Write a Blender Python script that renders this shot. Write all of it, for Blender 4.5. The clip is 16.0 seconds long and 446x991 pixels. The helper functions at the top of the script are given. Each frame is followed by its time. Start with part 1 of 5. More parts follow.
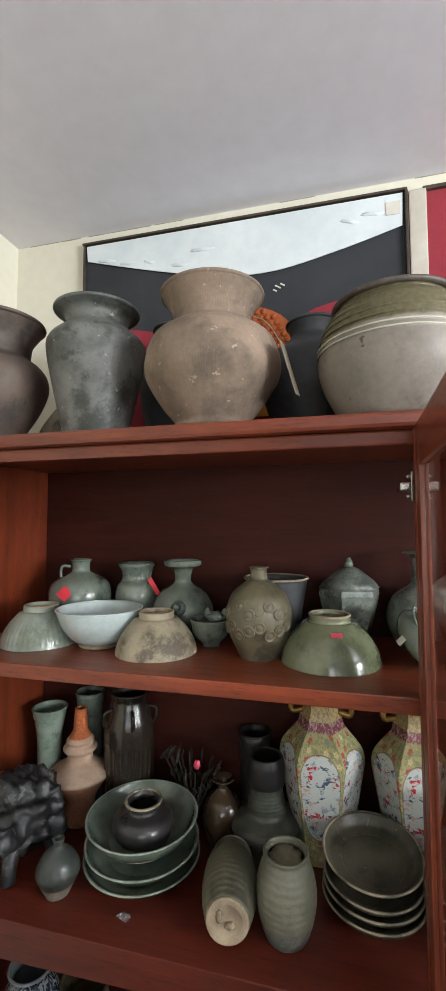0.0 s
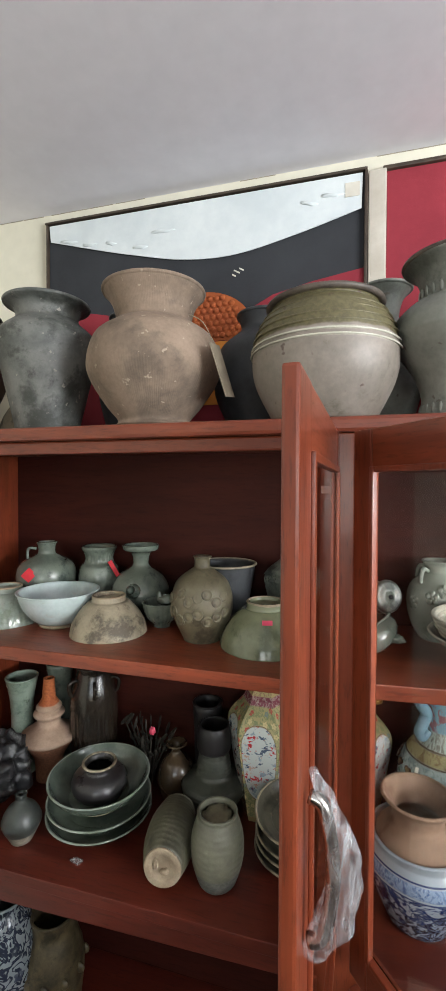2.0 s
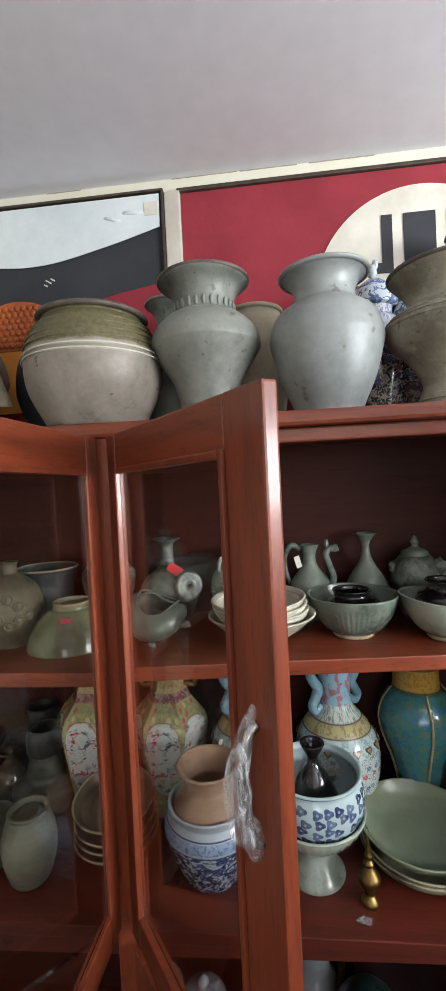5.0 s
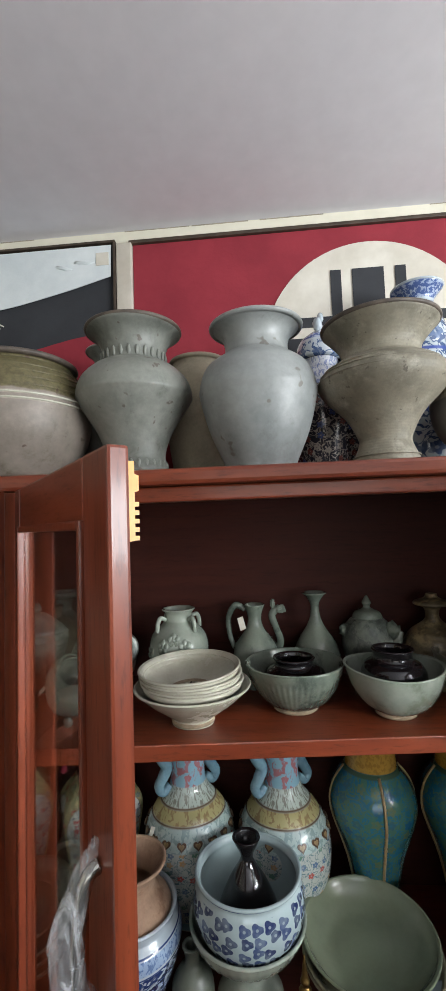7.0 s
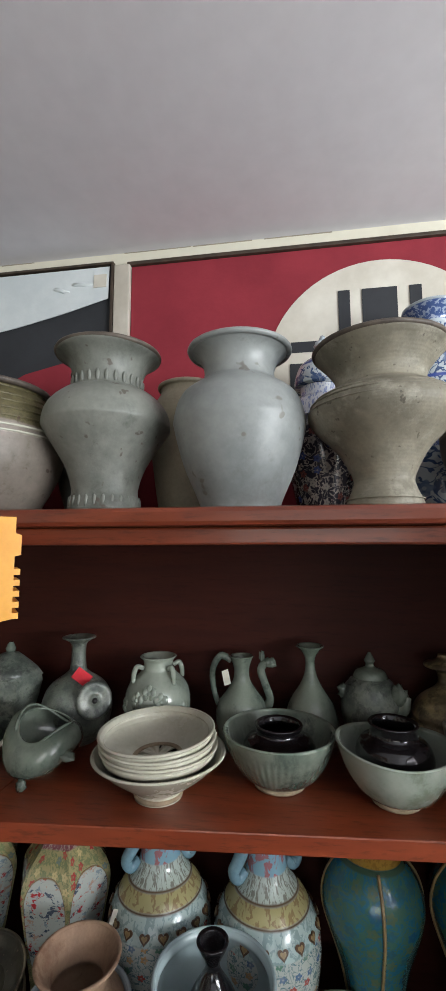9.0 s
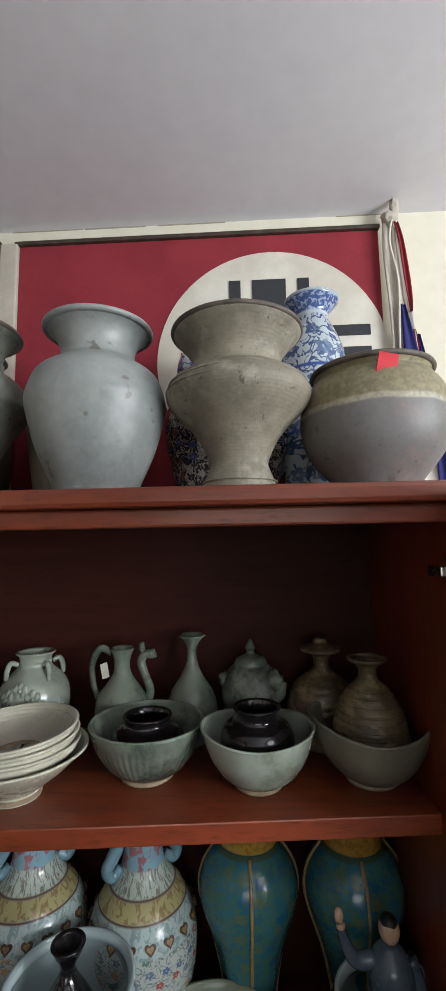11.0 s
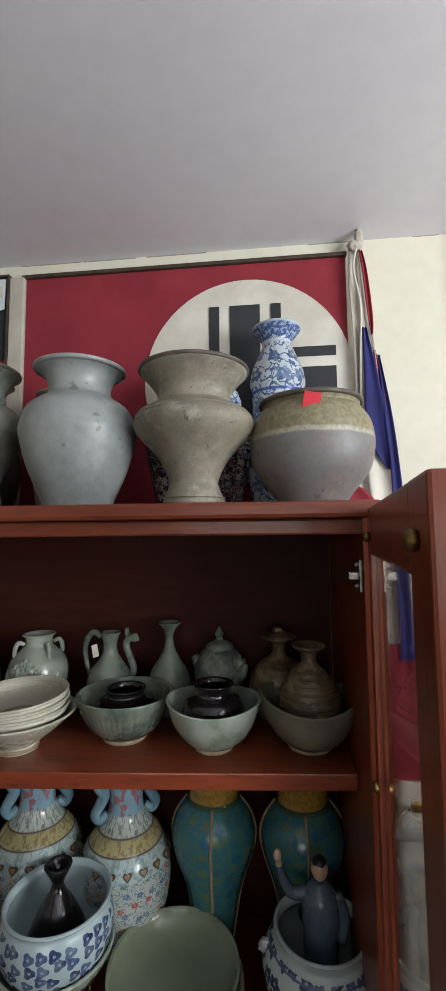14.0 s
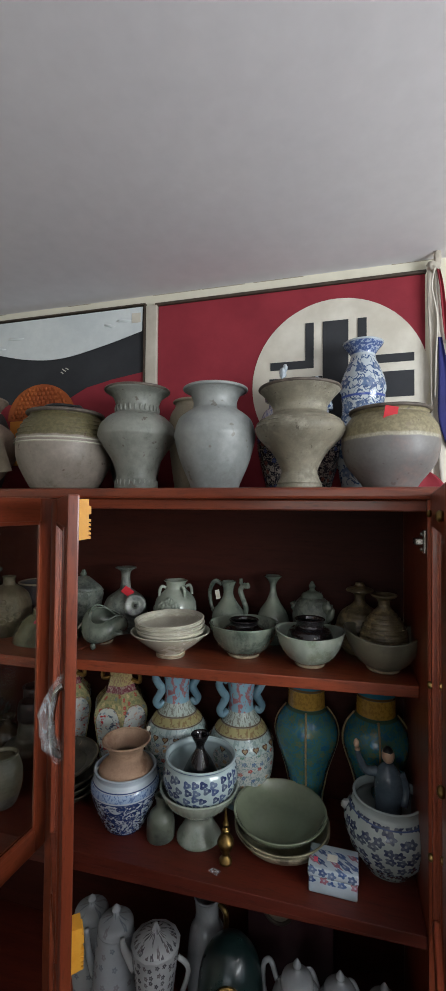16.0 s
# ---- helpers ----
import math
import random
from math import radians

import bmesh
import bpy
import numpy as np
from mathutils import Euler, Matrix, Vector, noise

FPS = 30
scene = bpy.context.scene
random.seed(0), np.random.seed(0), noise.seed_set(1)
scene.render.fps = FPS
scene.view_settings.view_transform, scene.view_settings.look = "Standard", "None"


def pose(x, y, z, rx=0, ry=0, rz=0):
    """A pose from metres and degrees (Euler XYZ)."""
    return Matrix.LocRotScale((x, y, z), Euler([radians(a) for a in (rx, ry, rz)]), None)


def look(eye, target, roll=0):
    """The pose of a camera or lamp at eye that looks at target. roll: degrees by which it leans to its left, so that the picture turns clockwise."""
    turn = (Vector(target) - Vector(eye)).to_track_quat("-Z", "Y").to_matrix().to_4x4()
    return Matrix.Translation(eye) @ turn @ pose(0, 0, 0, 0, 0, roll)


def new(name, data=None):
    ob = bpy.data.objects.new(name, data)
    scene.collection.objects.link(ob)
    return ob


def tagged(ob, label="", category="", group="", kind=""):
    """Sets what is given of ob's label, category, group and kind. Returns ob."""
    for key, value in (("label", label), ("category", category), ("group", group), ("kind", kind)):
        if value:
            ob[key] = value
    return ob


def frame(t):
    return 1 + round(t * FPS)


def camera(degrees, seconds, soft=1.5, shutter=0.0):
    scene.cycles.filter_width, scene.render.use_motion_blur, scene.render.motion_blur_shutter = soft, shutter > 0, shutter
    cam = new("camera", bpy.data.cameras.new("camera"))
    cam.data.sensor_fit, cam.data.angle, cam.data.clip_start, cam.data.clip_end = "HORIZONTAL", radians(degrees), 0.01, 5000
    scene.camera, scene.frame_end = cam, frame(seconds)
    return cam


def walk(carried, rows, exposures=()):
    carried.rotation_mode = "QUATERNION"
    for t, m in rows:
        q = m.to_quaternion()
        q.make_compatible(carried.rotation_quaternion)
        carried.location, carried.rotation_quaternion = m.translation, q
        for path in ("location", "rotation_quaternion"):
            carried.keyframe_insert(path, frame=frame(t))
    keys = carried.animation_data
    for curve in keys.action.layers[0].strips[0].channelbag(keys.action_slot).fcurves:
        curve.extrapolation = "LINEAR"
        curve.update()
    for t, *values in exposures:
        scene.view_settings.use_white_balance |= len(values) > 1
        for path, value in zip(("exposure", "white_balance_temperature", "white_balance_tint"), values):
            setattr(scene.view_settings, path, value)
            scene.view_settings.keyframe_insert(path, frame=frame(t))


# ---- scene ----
cam = camera(53.2, 16.0)
METRES, EYE, TILT, LEAN, TURN = 1.3, 1.65, 0.0, 0.0, 14.3
PATH = [
    (0, (0.007, 0.026, 1.701), (-0.482, 1.961, 1.828), -0.2),
    (0.5, (0.021, 0.029, 1.732), (-0.489, 1.962, 1.797), 0.1),
    (1, (0.053, 0.028, 1.751), (-0.485, 1.954, 1.774), 0.4),
    (1.5, (0.093, 0.026, 1.759), (-0.461, 1.947, 1.736), 0.5),
    (2, (0.133, 0.021, 1.758), (-0.395, 1.95, 1.714), 0.2),
    (2.5, (0.175, 0.017, 1.754), (-0.296, 1.961, 1.703), -0.5),
    (3, (0.193, 0.008, 1.754), (-0.137, 1.98, 1.705), -2.5),
    (3.5, (0.224, 0.006, 1.751), (-0.019, 1.99, 1.699), -2.8),
    (4, (0.299, 0.014, 1.751), (0.045, 1.998, 1.697), -2.4),
    (4.5, (0.351, 0.012, 1.751), (0.124, 1.999, 1.703), -2.5),
    (6.8, (0.468, 0.061, 1.768), (0.307, 2.053, 1.837), -2.6),
    (7, (0.483, 0.073, 1.776), (0.319, 2.062, 1.911), -2.0),
    (7.5, (0.527, 0.107, 1.797), (0.248, 2.08, 1.977), -0.1),
    (8, (0.544, 0.144, 1.806), (0.221, 2.108, 2.002), -0.0),
    (8.2, (0.539, 0.156, 1.81), (0.213, 2.118, 2.026), 0.0),
    (10.3, (0.633, 0.157, 1.801), (0.406, 2.129, 2.039), -0.2),
    (10.5, (0.65, 0.164, 1.793), (0.433, 2.137, 2.033), -0.2),
    (11, (0.677, 0.183, 1.788), (0.586, 2.167, 2.019), -1.0),
    (11.5, (0.7, 0.191, 1.788), (0.691, 2.178, 2.018), -1.7),
    (12, (0.746, 0.198, 1.785), (0.742, 2.185, 2.007), -1.5),
    (12.5, (0.763, 0.196, 1.782), (0.765, 2.183, 2.008), -1.3),
    (13, (0.772, 0.204, 1.779), (0.767, 2.191, 2.002), -1.0),
    (13.5, (0.782, 0.172, 1.8), (0.688, 2.158, 2.014), -0.8),
    (14, (0.79, 0.074, 1.813), (0.577, 2.055, 1.989), -0.5),
    (14.5, (0.758, -0.018, 1.803), (0.549, 1.968, 1.9), -0.7),
    (15, (0.758, -0.09, 1.81), (0.504, 1.892, 1.89), -0.3),
    (15.5, (0.771, -0.16, 1.812), (0.365, 1.797, 1.871), 0.2),
    (16, (0.77, -0.198, 1.816), (0.233, 1.728, 1.872), 0.5),
]
walk(cam, [(t, look(eye, target, roll)) for t, eye, target, roll in PATH], exposures=[(0, 0.4), (3, 0.4), (4, 0.27), (5, 0.08), (7, -0.24), (8, -0.29), (11, -0.62), (13, -0.7), (16, -0.85)])


def lin(h):
    """sRGB 0-255 triple to linear rgba."""
    out = []
    for v in h:
        v /= 255
        out.append(v / 12.92 if v <= 0.04045 else ((v + 0.055) / 1.055) ** 2.4)
    return (*out, 1)


# ---- light: an overcast window behind the camera, sky outside ----
world = bpy.data.worlds.new("sky")
scene.world = world
world.use_nodes = True
wn = world.node_tree.nodes
sky = wn.new("ShaderNodeTexSky")
sky.sky_type, sky.sun_disc, sky.sun_elevation, sky.sun_rotation = "NISHITA", False, radians(40), radians(200)
wn["Background"].inputs[1].default_value = 0.12
world.node_tree.links.new(sky.outputs[0], wn["Background"].inputs[0])


def window_light(name, m, w, h, watts, colour):
    d = bpy.data.lights.new(name, "AREA")
    d.shape, d.size, d.size_y, d.energy, d.color = "RECTANGLE", w, h, watts, colour
    o = new(name, d)
    o.matrix_world = m
    return o


window_light("window_daylight", look((0.75, -2.62, 1.72), (0.7, -1.9, 2.75)), 1.5, 1.1, 20, (0.92, 0.96, 0.99))
window_light("side_window_daylight", look((2.4, -0.5, 1.86), (1.82, -0.3, 2.75)), 1.3, 0.8, 128, (0.92, 0.96, 0.99))


# ---- materials ----
class Mat:
    def __init__(self, name, rough=0.5, metal=0.0, coat=0.0):
        self.m = bpy.data.materials.new(name)
        self.m.use_nodes = True
        self.t = self.m.node_tree
        self.b = self.t.nodes["Principled BSDF"]
        self.b.inputs["Roughness"].default_value = rough
        self.b.inputs["Metallic"].default_value = metal
        self.b.inputs["Coat Weight"].default_value = coat
        self.b.inputs["Coat Roughness"].default_value = 0.12

    def n(self, kind, **kw):
        nd = self.t.nodes.new("ShaderNode" + kind)
        for k, v in kw.items():
            if k in nd.inputs:
                nd.inputs[k].default_value = v
        return nd

    def link(self, a, b):
        self.t.links.new(a, b)

    def coords(self, kind="Object", scale=(1, 1, 1)):
        mp = self.n("Mapping")
        mp.inputs["Scale"].default_value = scale
        self.link(self.n("TexCoord").outputs[kind], mp.inputs[0])
        return mp.outputs[0]

    def noise(self, scale, vec=None, detail=5.0, rough=0.6, distort=0.0):
        nd = self.n("TexNoise", Scale=scale, Detail=detail, Roughness=rough, Distortion=distort)
        self.link(vec or self.coords(), nd.inputs["Vector"])
        return nd.outputs["Fac"]

    def math(self, op, a, b=0.0, c=0.0):
        nd = self.n("Math")
        nd.operation = op
        for i, v in enumerate((a, b, c)):
            if isinstance(v, (int, float)):
                nd.inputs[i].default_value = v
            else:
                self.link(v, nd.inputs[i])
        return nd.outputs[0]

    def ramp(self, fac, lo, hi):
        nd = self.n("MapRange")
        nd.interpolation_type = "SMOOTHSTEP"
        self.link(fac, nd.inputs["Value"])
        nd.inputs["From Min"].default_value, nd.inputs["From Max"].default_value = lo, hi
        return nd.outputs[0]

    def mix(self, fac, a, b, mode="MIX"):
        nd = self.n("Mix")
        nd.data_type, nd.blend_type = "RGBA", mode
        for s, v in ((0, fac), (6, a), (7, b)):
            if isinstance(v, (int, float, tuple)):
                nd.inputs[s].default_value = v
            else:
                self.link(v, nd.inputs[s])
        return nd.outputs[2]

    def bump(self, height, strength=0.3, dist=0.002):
        nd = self.n("Bump", Strength=strength, Distance=dist)
        self.link(height, nd.inputs["Height"])
        if self.b.inputs["Normal"].is_linked:
            self.link(self.b.inputs["Normal"].links[0].from_socket, nd.inputs["Normal"])
        self.link(nd.outputs[0], self.b.inputs["Normal"])

    def colour(self, c):
        if isinstance(c, tuple):
            self.b.inputs["Base Color"].default_value = c
        else:
            self.link(c, self.b.inputs["Base Color"])
        return self

    def rough_from(self, fac, lo, hi):
        nd = self.n("MapRange")
        self.link(fac, nd.inputs["Value"])
        nd.inputs["To Min"].default_value, nd.inputs["To Max"].default_value = lo, hi
        self.link(nd.outputs[0], self.b.inputs["Roughness"])


def clay(name, c1, c2, rough=0.75, scale=18, bump=0.35, stain=None, stain_at=(0.5, 0.62), bands=(), rings=0.0, cord=0.0, coat=0.0, speck=None):
    """Fired clay or glaze. bands: (lower height, upper height, colour, edge wobble)."""
    m = Mat(name, rough, 0, coat)
    big = m.noise(scale, detail=6, rough=0.65)
    fine = m.noise(scale * 14, detail=3)
    col = m.mix(m.ramp(big, 0.35, 0.68), lin(c1), lin(c2))
    sep = m.n("SeparateXYZ")
    m.link(m.coords(), sep.inputs[0])
    wob = m.math("MULTIPLY_ADD", m.noise(30, detail=3), 1.0, -0.5)
    for lo, hi, c, w in bands:
        z = m.math("MULTIPLY_ADD", wob, w, sep.outputs[2])
        f = m.math("MULTIPLY", m.ramp(z, lo - 0.002, lo + 0.002), m.math("SUBTRACT", 1.0, m.ramp(z, hi - 0.002, hi + 0.002)))
        c = m.mix(m.ramp(fine, 0.3, 0.7), tuple(v * 0.7 for v in lin(c)[:3]) + (1,), lin(c)) if isinstance(c, tuple) else c
        col = m.mix(f, col, c)
    if stain:
        patch = m.noise(scale * 0.55 + 4, detail=9, rough=0.72, distort=0.15)
        col = m.mix(m.math("MULTIPLY", m.ramp(patch, *stain_at), 0.85), col, lin(stain))
    if speck:
        col = m.mix(m.math("MULTIPLY", m.ramp(m.noise(scale * 6, detail=2), 0.66, 0.72), 0.8), col, lin(speck))
    col = m.mix(0.2 if rough > 0.4 else 0.1, col, m.mix(m.ramp(fine, 0.3, 0.7), (0.45, 0.45, 0.45, 1), (1, 1, 1, 1)), "MULTIPLY")
    m.colour(col)
    m.rough_from(big, max(rough - 0.12, 0.05), min(rough + 0.12, 1))
    m.bump(fine, bump * 0.6 if rough > 0.4 else bump * 0.4, 0.001)
    m.bump(big, bump * 0.6, 0.004)
    if rings:
        m.bump(m.math("SINE", m.math("MULTIPLY_ADD", wob, 6.0, m.math("MULTIPLY", sep.outputs[2], rings))), 0.3 if rings < 550 else 0.13 if rings < 1000 else 0.06, 0.0015 if rings < 1000 else 0.0008)
    if cord:
        at = m.math("ARCTAN2", sep.outputs[1], sep.outputs[0])
        lines = m.math("SINE", m.math("MULTIPLY_ADD", wob, 9.0, m.math("MULTIPLY", at, cord)))
        m.bump(m.math("MULTIPLY", lines, m.ramp(m.noise(16, detail=6), 0.4, 0.65)), 0.16, 0.001)
    return m.m


def painted(name, ground, inks, nu=9.0, nv=5.0, size=0.34, vine=0.035, bands=(), field=(0.0, 1.0), rough=0.16, petals=5, panel=None):
    """Painted porcelain on the lathe's uv (turns, height 0-1): blossoms in inks, thin tendrils, plain or patterned bands (v0, v1, colour)."""
    m = Mat(name, rough, 0, 0.3)
    uv = m.coords("UV", (nu, nv, 1))
    plain = m.n("SeparateXYZ")
    m.link(m.coords("UV"), plain.inputs[0])
    vor = m.n("TexVoronoi", Scale=1.0, Randomness=0.55)
    vor.voronoi_dimensions = "2D"
    m.link(uv, vor.inputs["Vector"])
    sub = m.n("VectorMath")
    sub.operation = "SUBTRACT"
    m.link(uv, sub.inputs[0])
    m.link(vor.outputs["Position"], sub.inputs[1])
    s2 = m.n("SeparateXYZ")
    m.link(sub.outputs[0], s2.inputs[0])
    ang = m.math("ARCTAN2", s2.outputs[1], s2.outputs[0])
    lobes = m.math("MULTIPLY_ADD", m.math("COSINE", m.math("MULTIPLY", ang, float(petals))), size * 0.2, size)
    flower = m.ramp(m.math("SUBTRACT", lobes, vor.outputs["Distance"]), -0.01, 0.04)
    heart = m.ramp(vor.outputs["Distance"], size * 0.2, size * 0.3)
    vine = vine or 0.0
    tend = m.math("ABSOLUTE", m.math("SUBTRACT", m.noise(1.6, uv, detail=2, distort=1.2), 0.5))
    tend = m.math("SUBTRACT", 1.0, m.ramp(tend, vine * 0.5, vine + 0.001))
    pick = m.n("ValToRGB")
    pick.color_ramp.interpolation = "CONSTANT"
    els = pick.color_ramp.elements
    for i, c in enumerate(inks):
        e = els[i] if i < 2 else els.new(i / len(inks))
        e.position, e.color = i / len(inks), lin(c)
    sc = m.n("SeparateColor")
    m.link(vor.outputs["Color"], sc.inputs[0])
    m.link(sc.outputs[0], pick.inputs[0])
    v = plain.outputs[1]
    inside = m.math("MULTIPLY", m.ramp(v, field[0], field[0] + 0.01), m.math("SUBTRACT", 1.0, m.ramp(v, field[1], field[1] + 0.01)))
    big = m.noise(14)
    g = m.mix(m.ramp(big, 0.3, 0.7), lin(ground), tuple(x * 0.86 for x in lin(ground)[:3]) + (1,))
    wash = m.ramp(m.noise(60, detail=3), 0.25, 0.7)
    col = m.mix(m.math("MULTIPLY", tend, inside), g, lin(inks[0])) if vine else g
    mark = m.math("MULTIPLY", m.math("MULTIPLY", flower, inside), m.math("MULTIPLY_ADD", heart, 0.6, 0.4))
    col = m.mix(m.math("MULTIPLY", mark, m.math("MULTIPLY_ADD", wash, 0.35, 0.65)), col, pick.outputs[0])
    for b in bands:
        f = m.math("MULTIPLY", m.ramp(v, b[0], b[0] + 0.008), m.math("SUBTRACT", 1.0, m.ramp(v, b[1], b[1] + 0.008)))
        c = lin(b[2])
        if len(b) > 3:
            lace = m.noise(1.0, m.coords("UV", (b[4] * 0.55, b[5] * 0.3, 1)), detail=4, rough=0.6, distort=0.8)
            c = m.mix(m.math("MULTIPLY", m.ramp(lace, 0.5, 0.56), 0.7), c, lin(b[3]))
        col = m.mix(f, col, c)
    if panel:
        count, hw, v0, v1, base, tints = panel
        pu = m.math("ABSOLUTE", m.math("SUBTRACT", m.math("FRACT", m.math("MULTIPLY", plain.outputs[0], float(count))), 0.5))
        pv = m.math("ABSOLUTE", m.math("DIVIDE", m.math("SUBTRACT", v, (v0 + v1) / 2), (v1 - v0) / 2))
        edge = m.math("ADD", m.math("POWER", m.math("DIVIDE", pu, hw), 3.0), m.math("POWER", pv, 3.0))
        scene_col = lin(base)
        for k, tint in enumerate(tints):
            shift = m.n("Mapping")
            shift.inputs["Location"].default_value = (k * 3.7, k * 1.9, 0)
            shift.inputs["Scale"].default_value = (nu * 0.55, nv * 0.6, 1)
            m.link(m.n("TexCoord").outputs["UV"], shift.inputs[0])
            spot = m.noise(1.5, shift.outputs[0], detail=5, rough=0.7, distort=0.4)
            scene_col = m.mix(m.ramp(spot, 0.575, 0.61), scene_col, lin(tint))
        inside = m.math("SUBTRACT", 1.0, m.ramp(edge, 0.95, 1.0))
        rimline = m.math("MULTIPLY", m.ramp(edge, 0.85, 0.95), inside)
        col = m.mix(inside, col, m.mix(rimline, scene_col, lin((120, 96, 60))))
    m.colour(col)
    m.bump(big, 0.08, 0.003)
    return m.m


def simple(name, c1, c2, rough=0.6, scale=20, bump=0.2, metal=0.0, stretch=(1, 1, 1), coat=0.0):
    m = Mat(name, rough, metal, coat)
    a = m.noise(scale, m.coords("Object", stretch), detail=6)
    f = m.noise(scale * 12, m.coords("Object", stretch), detail=2)
    m.colour(m.mix(0.25, m.mix(m.ramp(a, 0.3, 0.7), lin(c1), lin(c2)), m.mix(f, (0.5, 0.5, 0.5, 1), (1, 1, 1, 1)), "MULTIPLY"))
    m.rough_from(a, max(0.04, rough - 0.08), min(1, rough + 0.1))
    m.bump(f, bump, 0.0008)
    m.bump(a, bump, 0.002)
    return m.m


def wood(name, stretch, c=((106, 45, 25), (130, 60, 35), (67, 27, 15)), gloss=0.34, spec=0.5):
    m = Mat(name, gloss, 0, 0.25 if gloss < 0.4 else 0.0)
    m.b.inputs["Specular IOR Level"].default_value = spec
    vec = m.coords("Object", stretch)
    warp = m.noise(3.0, vec, detail=4, distort=0.8)
    grain = m.noise(22, vec, detail=7, rough=0.7)
    col = m.mix(m.ramp(warp, 0.3, 0.7), lin(c[0]), lin(c[1]))
    col = m.mix(m.math("MULTIPLY", m.ramp(grain, 0.52, 0.66), 0.55), col, lin(c[2]))
    m.colour(col)
    m.rough_from(grain, gloss - 0.06, gloss + 0.1)
    m.bump(grain, 0.12, 0.0006)
    m.bump(m.noise(9), 0.05, 0.004)
    return m.m


WOOD_X = wood("mahogany_laminate_along", (1.2, 9, 9))
WOOD_Z = wood("mahogany_laminate_upright", (9, 9, 1.2))
# Darker copy of the mahogany; the dimness of the lower shelves is coloured in.
WOOD_SHELF = wood("mahogany_laminate_shaded_shelf", (1.2, 9, 9), ((76, 27, 17), (95, 36, 22), (49, 17, 11)), 0.42)
# Same mahogany, darkened: the shade inside the cabinet is put into this colour.
WOOD_BACK = wood("mahogany_laminate_shaded_inside", (1.0, 8, 8), ((50, 17, 10), (61, 22, 13), (37, 12, 8)), 0.6, 0.2)
WALL = simple("cream_wall_paint", (228, 224, 206), (221, 216, 197), 0.8, 3, 0.12)
CEIL = simple("white_ceiling_paint", (225, 222, 226), (222, 219, 224), 0.85, 2, 0.1)
# Assumed finishes for the unseen floor and walls, dark to limit bounce light.
FLOOR = simple("unseen_dark_floor", (66, 49, 38), (50, 37, 28), 0.45, 4, 0.1, stretch=(1, 8, 1))
DARKWALL = simple("unseen_dark_wall", (74, 59, 47), (62, 48, 37), 0.6, 4, 0.15, stretch=(6, 6, 1))
CHROME = simple("brushed_steel", (190, 188, 182), (150, 148, 142), 0.25, 60, 0.05, 1.0)
BRASS = simple("aged_brass", (146, 120, 72), (100, 80, 46), 0.38, 60, 0.3, 1.0)
YELLOW = simple("yellow_plastic", (236, 172, 62), (226, 158, 52), 0.35, 30, 0.1)
GOLD = simple("gilt_moulding", (178, 140, 78), (120, 92, 50), 0.35, 60, 0.3, 0.8)
TRIM = simple("pale_grey_moulding", (196, 186, 180), (182, 172, 168), 0.5, 10, 0.1)


def glass(name, tint, rough=0.02):
    m = Mat(name, rough)
    m.b.inputs["Base Color"].default_value = tint
    m.b.inputs["Transmission Weight"].default_value = 1.0
    m.b.inputs["IOR"].default_value = 1.3
    return m


PANE = glass("door_glass", (0.82, 0.8, 0.78, 1)).m
film = Mat("crinkled_plastic_film", 0.12)
film.b.inputs["Base Color"].default_value = (0.7, 0.72, 0.74, 1)
crease = film.noise(60, film.coords("Object", (1.6, 1.6, 0.5)), detail=4, distort=1.2)
film.bump(crease, 0.7, 0.003)
see = film.n("BsdfTransparent")
blend = film.n("MixShader")
film.link(film.math("MULTIPLY_ADD", film.ramp(crease, 0.4, 0.65), 0.3, 0.06), blend.inputs[0])
film.link(see.outputs[0], blend.inputs[1])
film.link(film.b.outputs[0], blend.inputs[2])
film.link(blend.outputs[0], film.t.nodes["Material Output"].inputs[0])
FILM = film.m


# ---- mesh helpers ----
def link_mesh(name, bm, material, parent=None, label="", smooth=True):
    me = bpy.data.meshes.new(name)
    bmesh.ops.recalc_face_normals(bm, faces=bm.faces[:])
    bm.to_mesh(me)
    bm.free()
    if smooth:
        me.shade_smooth()
    me.materials.append(material)
    ob = new(name, me)
    if parent:
        ob.parent = parent
    if label:
        ob["label"] = label
    return ob


def part(name, bm, material, parent, label="", smooth=True, at=None):
    ob = link_mesh(name, bm, material, parent, label, smooth)
    if at is not None:
        ob.matrix_basis = at
    return ob


def thing(name, x, y, z, label, category, group="", rx=0, ry=0, rz=0):
    ob = new(name)
    ob.empty_display_size = 0.02
    ob.matrix_basis = pose(x, y, z, rx, ry, rz)
    return tagged(ob, label, category, group)


def box(x0, x1, y0, y1, z0, z1, bevel=0.002, bm=None):
    own = bmesh.new()
    r = bmesh.ops.create_cube(own, size=1)
    bmesh.ops.scale(own, vec=(x1 - x0, y1 - y0, z1 - z0), verts=r["verts"])
    bmesh.ops.translate(own, vec=((x0 + x1) / 2, (y0 + y1) / 2, (z0 + z1) / 2), verts=r["verts"])
    if bevel:
        bmesh.ops.bevel(own, geom=own.edges[:], offset=bevel, segments=2, affect="EDGES", profile=0.6)
    if bm is None:
        return own
    me = bpy.data.meshes.new("joined")
    own.to_mesh(me)
    own.free()
    bm.from_mesh(me)
    bpy.data.meshes.remove(me)
    return bm


